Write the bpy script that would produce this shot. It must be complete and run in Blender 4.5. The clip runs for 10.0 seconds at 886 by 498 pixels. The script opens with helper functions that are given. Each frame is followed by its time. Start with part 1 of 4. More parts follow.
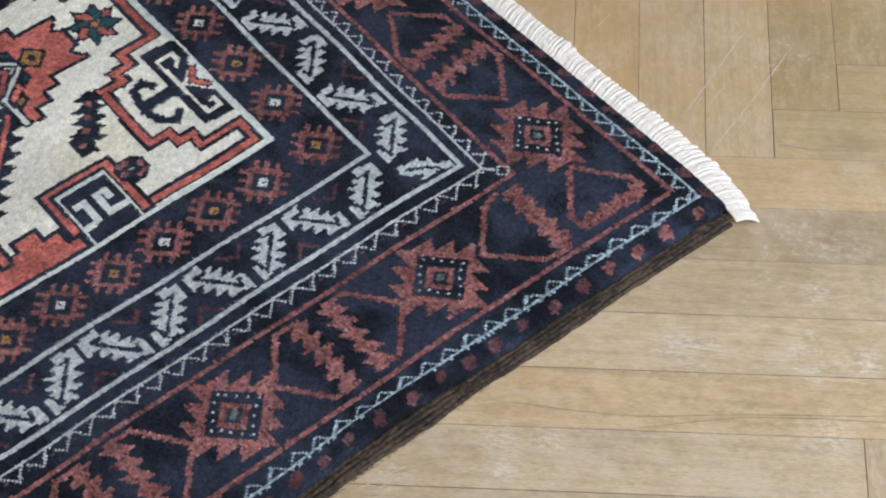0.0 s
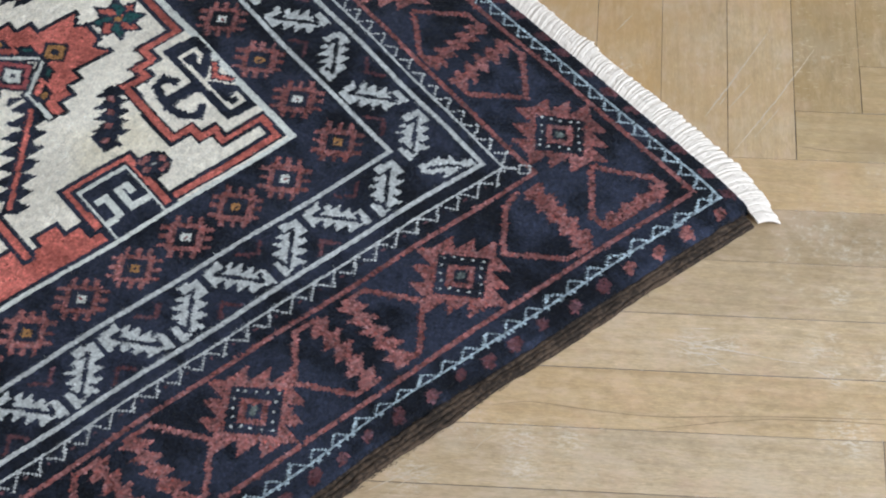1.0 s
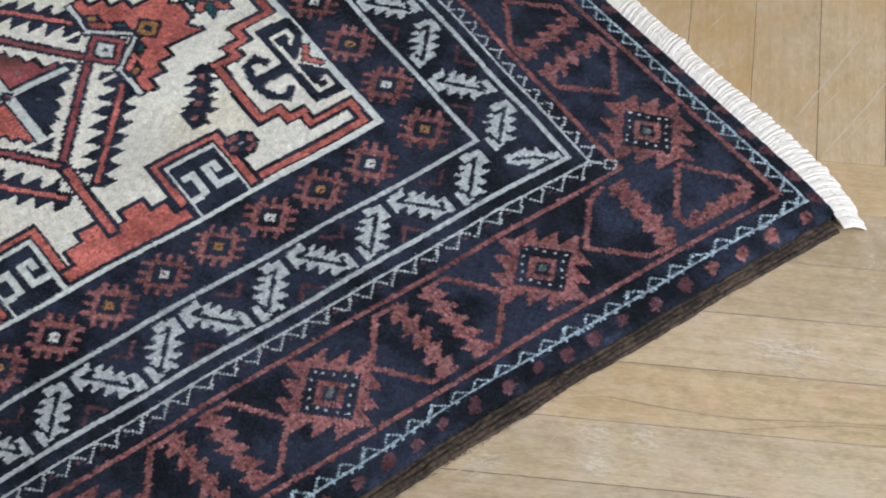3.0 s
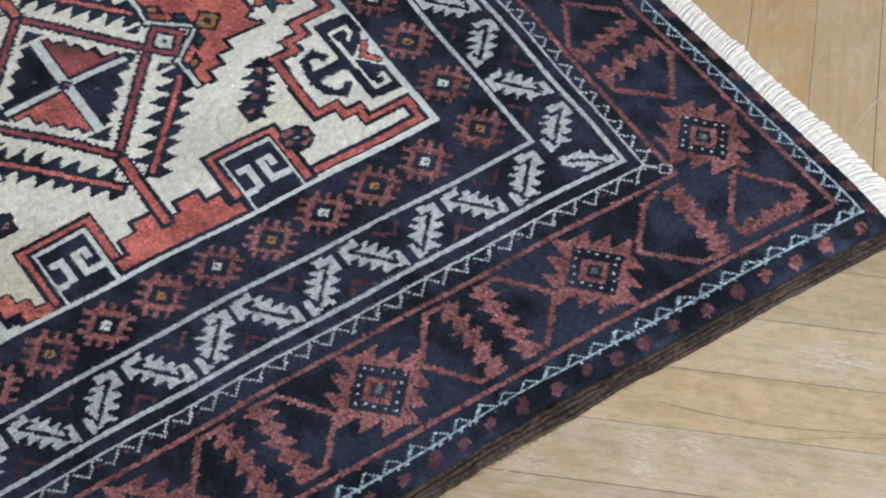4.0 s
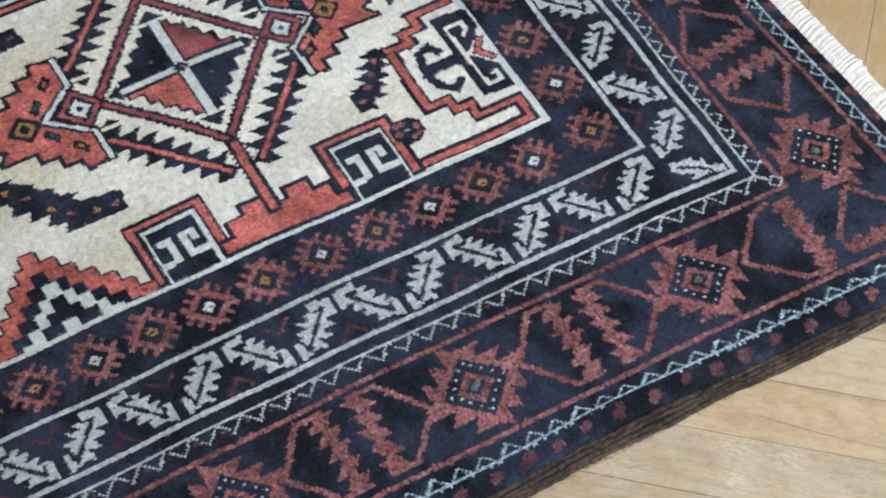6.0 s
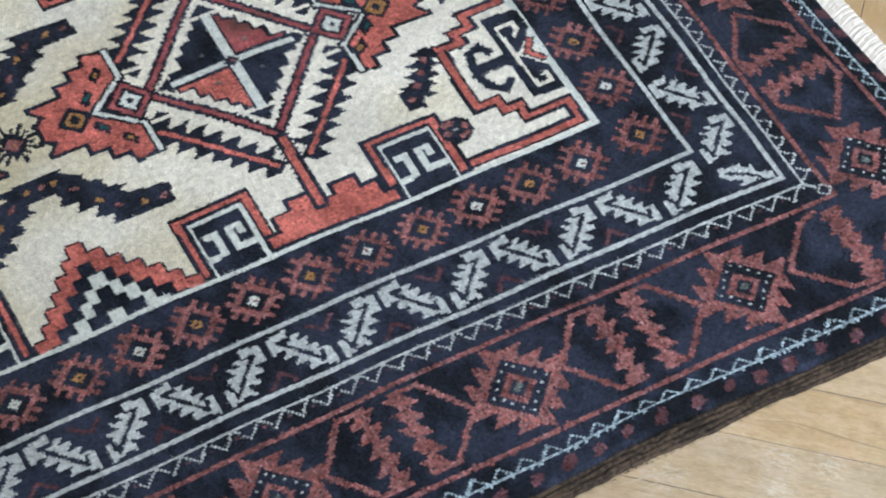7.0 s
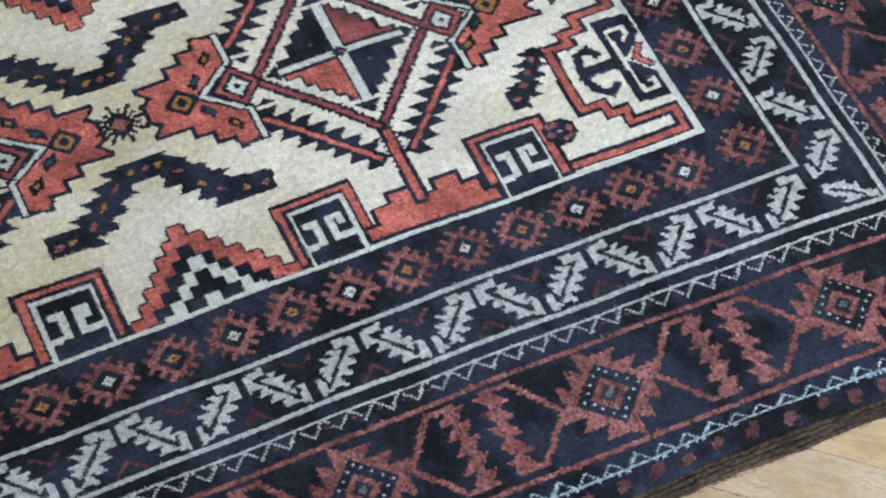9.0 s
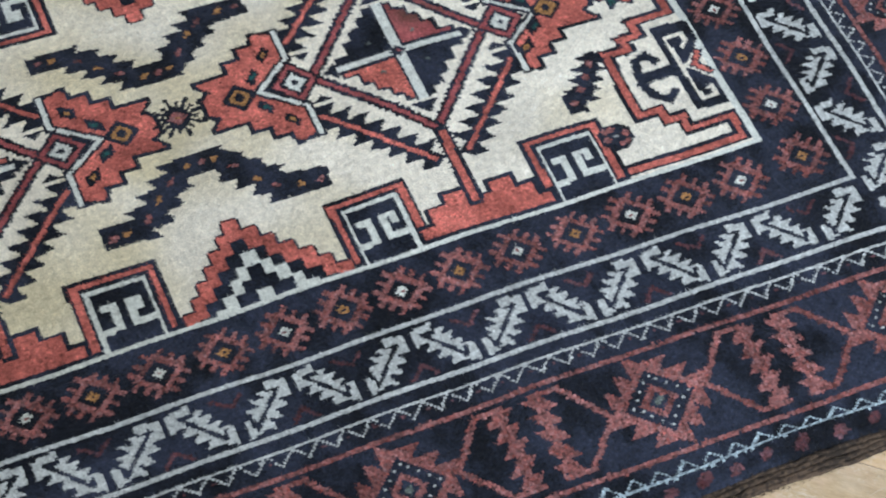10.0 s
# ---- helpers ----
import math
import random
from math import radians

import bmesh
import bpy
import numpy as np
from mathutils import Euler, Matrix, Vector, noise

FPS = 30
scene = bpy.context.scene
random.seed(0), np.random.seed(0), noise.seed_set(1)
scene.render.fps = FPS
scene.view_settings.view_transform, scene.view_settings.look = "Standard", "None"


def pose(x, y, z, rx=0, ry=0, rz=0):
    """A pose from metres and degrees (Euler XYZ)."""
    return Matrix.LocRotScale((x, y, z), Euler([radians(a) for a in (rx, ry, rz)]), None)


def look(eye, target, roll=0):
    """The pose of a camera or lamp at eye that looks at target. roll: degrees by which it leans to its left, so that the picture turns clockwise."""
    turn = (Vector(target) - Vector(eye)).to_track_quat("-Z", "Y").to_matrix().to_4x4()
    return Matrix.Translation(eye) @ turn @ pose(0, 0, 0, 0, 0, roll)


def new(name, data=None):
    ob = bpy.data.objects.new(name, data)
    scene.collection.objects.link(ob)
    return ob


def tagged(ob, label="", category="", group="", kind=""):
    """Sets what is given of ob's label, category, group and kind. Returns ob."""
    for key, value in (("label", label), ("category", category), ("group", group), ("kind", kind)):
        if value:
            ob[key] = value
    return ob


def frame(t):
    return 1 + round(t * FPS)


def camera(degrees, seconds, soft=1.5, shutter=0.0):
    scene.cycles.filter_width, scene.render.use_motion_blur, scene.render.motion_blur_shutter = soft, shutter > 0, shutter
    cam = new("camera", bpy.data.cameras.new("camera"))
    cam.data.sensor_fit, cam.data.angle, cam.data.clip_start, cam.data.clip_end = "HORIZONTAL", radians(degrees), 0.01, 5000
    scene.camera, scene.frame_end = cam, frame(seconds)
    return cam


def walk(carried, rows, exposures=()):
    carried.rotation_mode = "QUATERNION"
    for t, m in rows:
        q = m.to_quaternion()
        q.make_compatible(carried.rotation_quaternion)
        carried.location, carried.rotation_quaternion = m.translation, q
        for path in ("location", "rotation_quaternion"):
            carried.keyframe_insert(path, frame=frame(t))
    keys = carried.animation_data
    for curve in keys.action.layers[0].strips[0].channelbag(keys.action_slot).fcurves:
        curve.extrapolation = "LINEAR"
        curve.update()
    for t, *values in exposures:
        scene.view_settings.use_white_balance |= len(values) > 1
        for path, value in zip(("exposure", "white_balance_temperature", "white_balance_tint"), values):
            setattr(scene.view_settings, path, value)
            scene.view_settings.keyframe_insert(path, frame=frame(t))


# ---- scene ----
cam = camera(26.4, 10.0, soft=1.95)
PATH = [
    (0, (-0.8667, -0.6172, 1.2843), (-0.0835, 0.3201, -0.303), -0.63),
    (0.3, (-0.8677, -0.6166, 1.2843), (-0.0867, 0.3199, -0.303), -0.58),
    (0.5, (-0.8683, -0.6162, 1.2843), (-0.0875, 0.3217, -0.303), -0.57),
    (0.8, (-0.8693, -0.6155, 1.2843), (-0.0921, 0.3253, -0.303), -0.57),
    (1, (-0.8699, -0.6151, 1.2843), (-0.1011, 0.3321, -0.303), -0.65),
    (1.2, (-0.8706, -0.6147, 1.2843), (-0.1151, 0.3431, -0.303), -0.78),
    (1.5, (-0.8715, -0.614, 1.2843), (-0.1258, 0.3494, -0.303), -0.7),
    (1.7, (-0.8722, -0.6136, 1.2843), (-0.1368, 0.3536, -0.303), -0.67),
    (2, (-0.8732, -0.6129, 1.2843), (-0.149, 0.359, -0.303), -0.83),
    (2.2, (-0.8738, -0.6125, 1.2843), (-0.155, 0.3628, -0.303), -0.86),
    (3.3, (-0.8773, -0.6101, 1.2843), (-0.1864, 0.3811, -0.303), -1.09),
    (3.5, (-0.878, -0.6097, 1.2843), (-0.1948, 0.3878, -0.303), -1.11),
    (4, (-0.8796, -0.6086, 1.2843), (-0.221, 0.4049, -0.303), -1.28),
    (4.5, (-0.8812, -0.6076, 1.2843), (-0.2427, 0.4202, -0.303), -1.43),
    (4.7, (-0.8818, -0.6071, 1.2843), (-0.2525, 0.4256, -0.303), -1.44),
    (5, (-0.8828, -0.6065, 1.2844), (-0.2649, 0.4333, -0.303), -1.58),
    (5.5, (-0.8844, -0.6054, 1.2844), (-0.289, 0.4468, -0.303), -1.73),
    (5.7, (-0.885, -0.605, 1.2844), (-0.2994, 0.4523, -0.303), -1.83),
    (6.8, (-0.8886, -0.6026, 1.2844), (-0.3478, 0.4792, -0.303), -2.08),
    (7, (-0.8892, -0.6022, 1.2844), (-0.3554, 0.4833, -0.303), -2.12),
    (7.5, (-0.8908, -0.6011, 1.2844), (-0.3782, 0.4947, -0.303), -2.23),
    (7.7, (-0.8915, -0.6007, 1.2844), (-0.3885, 0.4998, -0.303), -2.26),
    (8, (-0.8924, -0.6, 1.2844), (-0.3999, 0.5057, -0.303), -2.34),
    (8.5, (-0.894, -0.599, 1.2844), (-0.4215, 0.5161, -0.303), -2.48),
    (8.8, (-0.895, -0.5983, 1.2844), (-0.4378, 0.5231, -0.303), -2.57),
    (9, (-0.8957, -0.5979, 1.2844), (-0.4469, 0.5272, -0.303), -2.59),
    (9.5, (-0.8973, -0.5968, 1.2844), (-0.4697, 0.5391, -0.303), -2.71),
    (9.7, (-0.8979, -0.5964, 1.2844), (-0.4792, 0.5452, -0.303), -2.78),
    (10, (-0.8989, -0.5957, 1.2844), (-0.4966, 0.551, -0.303), -2.86),
]
EXPOSURES = [(0, -0.05, 6500, 10), (4.2, -0.02, 6420, 9.5), (5.2, 0.16, 6380, 8.5), (7.0, 0.2, 6350, 8), (10.0, 0.2, 6350, 8)]
walk(cam, [(t, look(eye, target, roll)) for t, eye, target, roll in PATH], EXPOSURES)

# ---- light ----
world = bpy.data.worlds.new("world")
scene.world = world
world.use_nodes = True
wn = world.node_tree.nodes
sky = wn.new("ShaderNodeTexSky")
sky.sky_type, sky.sun_disc = "NISHITA", False
sky.sun_elevation, sky.sun_rotation = radians(35), radians(150)
wn["Background"].inputs["Strength"].default_value = 0.1
world.node_tree.links.new(sky.outputs[0], wn["Background"].inputs["Color"])

ROOM = (-3.2, 2.3, -1.15, 3.4, 2.7)  # x0, x1, y0, y1, ceiling
WINDOW = (-0.4, 0.9, 0.4, 2.3)  # x0, x1, z0, z1 in the south wall


def window_light(name, width, height, where, target, watts, colour):
    lamp = bpy.data.lights.new(name, "AREA")
    lamp.shape, lamp.size, lamp.size_y, lamp.energy, lamp.color = "RECTANGLE", width, height, watts, colour
    ob = new(name, lamp)
    ob.matrix_world = look(where, target)
    return ob


window_light("window_daylight", 1.25, 1.85, (0.25, ROOM[2] - 0.06, 1.35), (0.25, 0.5, 1.0), 60, (0.835, 0.97, 1.12))


# ---- materials ----
def material(name):
    m = bpy.data.materials.new(name)
    m.use_nodes = True
    nt = m.node_tree
    return m, nt, nt.nodes, nt.links, nt.nodes["Principled BSDF"]


def add(nodes, kind, **settings):
    n = nodes.new(kind)
    for key, value in settings.items():
        if key == "operation":
            n.operation = value
        elif key == "blend":
            n.data_type, n.blend_type = "RGBA", value
        elif key == "attribute":
            n.attribute_name = value
        else:
            n.inputs[key.replace("_", " ")].default_value = value
    return n


def ramp(nodes, *stops):
    n = nodes.new("ShaderNodeValToRGB")
    e = n.color_ramp.elements
    while len(e) < len(stops):
        e.new(0.5)
    for k, (at, c) in zip(e, stops):
        k.position, k.color = at, (*c, 1) if len(c) == 3 else c
    return n


def plain(name, colour, rough=0.8, grain=60, depth=0.15, spread=0.12, metal=0.0):
    """A plain surface with fine mottling and relief."""
    m, nt, nodes, links, p = material(name)
    tc = nodes.new("ShaderNodeTexCoord")
    n1 = add(nodes, "ShaderNodeTexNoise", Scale=grain, Detail=6)
    n2 = add(nodes, "ShaderNodeTexNoise", Scale=grain / 14, Detail=3)
    mix = add(nodes, "ShaderNodeMath", operation="ADD")
    lo = tuple(c * (1 - spread) for c in colour)
    hi = tuple(min(1, c * (1 + spread)) for c in colour)
    r = ramp(nodes, (0.7, lo), (1.3 / 1.5, hi))
    half = add(nodes, "ShaderNodeMath", operation="MULTIPLY")
    half.inputs[1].default_value = 0.75
    links.new(tc.outputs["Object"], n1.inputs["Vector"])
    links.new(tc.outputs["Object"], n2.inputs["Vector"])
    links.new(n1.outputs[0], mix.inputs[0])
    links.new(n2.outputs[0], mix.inputs[1])
    links.new(mix.outputs[0], half.inputs[0])
    links.new(half.outputs[0], r.inputs[0])
    links.new(r.outputs[0], p.inputs["Base Color"])
    b = add(nodes, "ShaderNodeBump", Strength=depth, Distance=0.002)
    links.new(n1.outputs[0], b.inputs["Height"])
    links.new(b.outputs[0], p.inputs["Normal"])
    p.inputs["Roughness"].default_value = rough
    p.inputs["Metallic"].default_value = metal
    return m


def pile_material():
    """Knotted wool: each knot's dye, with yarn-scale mottling, relief and a soft sheen."""
    m, nt, nodes, links, p = material("wool_pile")
    tc = nodes.new("ShaderNodeTexCoord")
    dye = add(nodes, "ShaderNodeAttribute", attribute="dye")
    fine = add(nodes, "ShaderNodeTexNoise", Scale=900, Detail=3)
    mid = add(nodes, "ShaderNodeTexNoise", Scale=160, Detail=4)
    big = add(nodes, "ShaderNodeTexNoise", Scale=14, Detail=4)
    for n in (fine, mid, big):
        links.new(tc.outputs["Object"], n.inputs["Vector"])
    shade = dye.outputs["Color"]
    for n, lo, hi in ((fine, 0.74, 1.26), (mid, 0.86, 1.14), (big, 0.92, 1.08)):
        r = ramp(nodes, (0.3, (lo,) * 3), (0.7, (hi,) * 3))
        links.new(n.outputs[0], r.inputs[0])
        mul = add(nodes, "ShaderNodeMix", blend="MULTIPLY")
        mul.inputs["Factor"].default_value = 1.0
        links.new(shade, mul.inputs["A"])
        links.new(r.outputs[0], mul.inputs["B"])
        shade = mul.outputs["Result"]
    links.new(shade, p.inputs["Base Color"])
    b = add(nodes, "ShaderNodeBump", Strength=0.5, Distance=0.0012)
    links.new(fine.outputs[0], b.inputs["Height"])
    b2 = add(nodes, "ShaderNodeBump", Strength=0.35, Distance=0.004)
    links.new(mid.outputs[0], b2.inputs["Height"])
    links.new(b.outputs[0], b2.inputs["Normal"])
    links.new(b2.outputs[0], p.inputs["Normal"])
    p.inputs["Roughness"].default_value = 0.85
    p.inputs["Specular IOR Level"].default_value = 0.15
    p.inputs["Sheen Weight"].default_value = 0.12
    p.inputs["Sheen Roughness"].default_value = 0.4
    return m


# marks on the floor: x, y, radius
RUBS = ((-0.155, -0.06, 0.024), (-0.13, -0.08, 0.016), (-0.08, -0.129, 0.012), (-0.073, -0.117, 0.008), (-0.06, -0.126, 0.008), (-0.07, -0.138, 0.009), (-0.085, -0.155, 0.016), (-0.05, -0.176, 0.026), (-0.025, -0.1, 0.016), (-0.322, -0.035, 0.022), (-0.338, -0.055, 0.02), (-0.293, -0.06, 0.02), (-0.41, -0.004, 0.024), (-0.12, -0.2, 0.03))
STAINS = ((-0.029, -0.079, 0.035), (0.196, 0.125, 0.04), (0.121, -0.008, 0.05), (-0.047, -0.141, 0.03))


def wood_material(name, joined, stain=(1, 1, 1)):
    """Worn pale-oak strip: growth lines along the strip, medullary flecks, scuffed lacquer."""
    m, nt, nodes, links, p = material(name)
    tc = nodes.new("ShaderNodeTexCoord")
    geo = nodes.new("ShaderNodeNewGeometry")
    info = nodes.new("ShaderNodeObjectInfo")
    chance = geo.outputs["Random Per Island"] if joined else info.outputs["Random"]
    place = tc.outputs["UV"]
    # every strip gets its own stretch of timber
    shift = add(nodes, "ShaderNodeCombineXYZ")
    k = add(nodes, "ShaderNodeMath", operation="MULTIPLY")
    k.inputs[1].default_value = 37.0
    links.new(chance, k.inputs[0])
    links.new(k.outputs[0], shift.inputs[0])
    links.new(k.outputs[0], shift.inputs[1])
    links.new(k.outputs[0], shift.inputs[2])
    moved = add(nodes, "ShaderNodeVectorMath", operation="ADD")
    links.new(place, moved.inputs[0])
    links.new(shift.outputs[0], moved.inputs[1])

    def stretched(sx, sy, scale, detail, rough=0.55):
        mp = nodes.new("ShaderNodeMapping")
        mp.inputs["Scale"].default_value = (sx, sy, 1)
        links.new(moved.outputs[0], mp.inputs["Vector"])
        n = add(nodes, "ShaderNodeTexNoise", Scale=scale, Detail=detail, Roughness=rough)
        links.new(mp.outputs[0], n.inputs["Vector"])
        return n

    grain = stretched(1.0, 16.0, 14, 7, 0.65)
    cloud = stretched(1.0, 2.5, 6, 4)
    fleck = stretched(6.0, 28.0, 16, 2)
    wave = nodes.new("ShaderNodeTexWave")
    wave.wave_type, wave.bands_direction = "BANDS", "Y"
    for key, v in (("Scale", 5.0), ("Distortion", 9.0), ("Detail", 2.0), ("Detail Scale", 0.6)):
        wave.inputs[key].default_value = v
    wm = nodes.new("ShaderNodeMapping")
    wm.inputs["Scale"].default_value = (0.5, 4.0, 1)
    links.new(moved.outputs[0], wm.inputs["Vector"])
    links.new(wm.outputs[0], wave.inputs["Vector"])
    base = ramp(nodes, (0.2, (0.42, 0.29, 0.165)), (0.5, (0.46, 0.333, 0.203)), (0.8, (0.5, 0.375, 0.245)))
    links.new(grain.outputs[0], base.inputs[0])
    shade = base.outputs[0]
    where = geo.outputs["Position"]

    def mottled(scale, detail, rough):
        n = add(nodes, "ShaderNodeTexNoise", Scale=scale, Detail=detail, Roughness=rough)
        links.new(where, n.inputs["Vector"])
        return n.outputs[0]

    speck = stretched(9.0, 45.0, 16, 5, 0.75)
    for src, lo, hi, a, b_ in ((cloud.outputs[0], 0.89, 1.08, 0.3, 0.7), (wave.outputs["Fac"], 0.93, 1.02, 0.0, 0.2), (fleck.outputs[0], 1.0, 1.16, 0.6, 0.75), (speck.outputs[0], 0.78, 1.22, 0.3, 0.7), (mottled(26, 5, 0.7), 0.93, 1.07, 0.3, 0.7), (mottled(70, 4, 0.7), 0.9, 1.1, 0.3, 0.7), (chance, 0.88, 1.08, 0.0, 1.0)):
        r = ramp(nodes, (a, (lo,) * 3), (b_, (hi,) * 3))
        links.new(src, r.inputs[0])
        mul = add(nodes, "ShaderNodeMix", blend="MULTIPLY")
        mul.inputs["Factor"].default_value = 1.0
        links.new(shade, mul.inputs["A"])
        links.new(r.outputs[0], mul.inputs["B"])
        shade = mul.outputs["Result"]
    # old lacquer: ochre where it is left, greyish where it is rubbed, white in scuffs
    for src, lo, hi, most, tint in ((mottled(9, 4, 0.6), 0.25, 0.55, 0.85, (0.49, 0.305, 0.14)), (mottled(13, 5, 0.65), 0.5, 0.7, 0.5, (0.54, 0.42, 0.31)), (mottled(21, 5, 0.7), 0.5, 0.7, 0.4, (0.58, 0.37, 0.25)), (stretched(3.0, 9.0, 14, 5, 0.7).outputs[0], 0.5, 0.68, 0.45, (0.6, 0.43, 0.31)), (stretched(2.0, 8.0, 11, 5, 0.7).outputs[0], 0.54, 0.72, 0.4, (0.4, 0.3, 0.17))):
        r = ramp(nodes, (lo, (0,) * 3), (hi, (most,) * 3))
        links.new(src, r.inputs[0])
        if most > 0.55:  # the ochre fades out towards lower y
            y_ramp = add(nodes, "ShaderNodeMapRange")
            y_ramp.inputs["From Min"].default_value, y_ramp.inputs["From Max"].default_value = -0.1, 0.25
            apart = nodes.new("ShaderNodeSeparateXYZ")
            links.new(where, apart.inputs[0])
            links.new(apart.outputs["Y"], y_ramp.inputs["Value"])
            kept = add(nodes, "ShaderNodeMath", operation="MULTIPLY")
            links.new(r.outputs[0], kept.inputs[0])
            links.new(y_ramp.outputs[0], kept.inputs[1])
            r = kept
        lay = add(nodes, "ShaderNodeMix", blend="MIX")
        links.new(r.outputs[0], lay.inputs["Factor"])
        links.new(shade, lay.inputs["A"])
        lay.inputs["B"].default_value = (*tint, 1)
        shade = lay.outputs["Result"]
    # paler and slightly bluer in patches towards lower x
    x_ramp = add(nodes, "ShaderNodeMapRange")
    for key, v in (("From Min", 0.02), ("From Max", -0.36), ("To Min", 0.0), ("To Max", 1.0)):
        x_ramp.inputs[key].default_value = v
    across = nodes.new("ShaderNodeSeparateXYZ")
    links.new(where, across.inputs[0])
    links.new(across.outputs["X"], x_ramp.inputs["Value"])
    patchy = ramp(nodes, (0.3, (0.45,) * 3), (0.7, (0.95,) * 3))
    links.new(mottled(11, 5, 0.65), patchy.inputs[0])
    x_mix = add(nodes, "ShaderNodeMath", operation="MULTIPLY")
    links.new(x_ramp.outputs[0], x_mix.inputs[0])
    links.new(patchy.outputs[0], x_mix.inputs[1])
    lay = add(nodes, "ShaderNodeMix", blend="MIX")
    links.new(x_mix.outputs[0], lay.inputs["Factor"])
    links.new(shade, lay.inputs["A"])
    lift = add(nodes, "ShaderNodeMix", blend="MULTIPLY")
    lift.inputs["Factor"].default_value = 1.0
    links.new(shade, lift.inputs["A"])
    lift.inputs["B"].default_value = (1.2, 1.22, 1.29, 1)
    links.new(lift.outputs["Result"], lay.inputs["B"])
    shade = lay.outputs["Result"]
    # each batch of strips took the stain a little differently
    batch = add(nodes, "ShaderNodeMix", blend="MULTIPLY")
    batch.inputs["Factor"].default_value = 1.0
    links.new(shade, batch.inputs["A"])
    batch.inputs["B"].default_value = (*stain, 1)
    shade = batch.outputs["Result"]
    both = add(nodes, "ShaderNodeMath", operation="MULTIPLY")
    links.new(mottled(150, 6, 0.75), both.inputs[0])
    links.new(mottled(7, 3, 0.6), both.inputs[1])
    rr = ramp(nodes, (0.32, (0, 0, 0)), (0.44, (0.5,) * 3))
    links.new(both.outputs[0], rr.inputs[0])
    scuff = add(nodes, "ShaderNodeMix", blend="MIX")
    links.new(rr.outputs[0], scuff.inputs["Factor"])
    links.new(shade, scuff.inputs["A"])
    scuff.inputs["B"].default_value = (0.68, 0.61, 0.52, 1)
    shade = scuff.outputs["Result"]
    # rubbed places, whitish, and old brown stains, both broken up along the grain
    def zones(spots):
        zone = None
        for x, y, radius in spots:
            far = add(nodes, "ShaderNodeVectorMath", operation="DISTANCE")
            links.new(where, far.inputs[0])
            far.inputs[1].default_value = (x, y, 0)
            fall = add(nodes, "ShaderNodeMapRange")
            for key, v in (("From Min", radius), ("From Max", 0.2 * radius)):
                fall.inputs[key].default_value = v
            links.new(far.outputs["Value"], fall.inputs["Value"])
            if zone is None:
                zone = fall.outputs[0]
            else:
                most_of = add(nodes, "ShaderNodeMath", operation="MAXIMUM")
                links.new(zone, most_of.inputs[0])
                links.new(fall.outputs[0], most_of.inputs[1])
                zone = most_of.outputs[0]
        return zone

    for spots, texture, lo, hi, most, tint in ((STAINS, stretched(1.0, 3.0, 22, 5, 0.7), 0.4, 0.62, 0.6, (0.3, 0.2, 0.1)), (RUBS, stretched(1.0, 2.2, 150, 5, 0.75), 0.46, 0.64, 0.62, (0.76, 0.68, 0.58))):
        torn = ramp(nodes, (lo, (0,) * 3), (hi, (most,) * 3))
        links.new(texture.outputs[0], torn.inputs[0])
        amount = add(nodes, "ShaderNodeMath", operation="MULTIPLY")
        links.new(torn.outputs[0], amount.inputs[0])
        links.new(zones(spots), amount.inputs[1])
        rub = add(nodes, "ShaderNodeMix", blend="MIX")
        links.new(amount.outputs[0], rub.inputs["Factor"])
        links.new(shade, rub.inputs["A"])
        rub.inputs["B"].default_value = (*tint, 1)
        shade = rub.outputs["Result"]
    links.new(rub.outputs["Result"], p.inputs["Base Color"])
    rough = ramp(nodes, (0.3, (0.34,) * 3), (0.7, (0.55,) * 3))
    links.new(cloud.outputs[0], rough.inputs[0])
    links.new(rough.outputs[0], p.inputs["Roughness"])
    b = add(nodes, "ShaderNodeBump", Strength=0.12, Distance=0.001)
    links.new(grain.outputs[0], b.inputs["Height"])
    links.new(b.outputs[0], p.inputs["Normal"])
    p.inputs["Specular IOR Level"].default_value = 0.4
    return m


WOOL = pile_material()
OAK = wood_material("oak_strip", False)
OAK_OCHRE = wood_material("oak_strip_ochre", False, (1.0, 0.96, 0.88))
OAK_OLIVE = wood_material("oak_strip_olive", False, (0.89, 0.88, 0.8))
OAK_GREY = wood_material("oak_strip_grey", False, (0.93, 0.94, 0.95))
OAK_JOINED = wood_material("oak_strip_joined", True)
GROUT = plain("joint_dirt", (0.15, 0.145, 0.145), 0.9, 60, 0.15, 0.4)
COTTON = plain("cotton_fringe", (0.85, 0.75, 0.665), 0.95, 400, 0.3, 0.05)
GOAT = plain("brown_goat_hair", (0.054, 0.034, 0.022), 0.95, 260, 0.8, 0.55)
PLASTER = plain("white_plaster", (0.78, 0.76, 0.72), 0.9, 30, 0.1, 0.04)


# ---- helpers ----
def mesh_of(name, verts, faces, mat, smooth=False):
    me = bpy.data.meshes.new(name)
    me.from_pydata([tuple(v) for v in verts], [], [tuple(f) for f in faces])
    me.materials.append(mat)
    if smooth:
        me.polygons.foreach_set("use_smooth", [True] * len(me.polygons))
    me.update()
    return me


def part(name, me, parent=None, label=""):
    ob = new(name, me)
    ob.parent = parent
    return tagged(ob, label) if label else ob


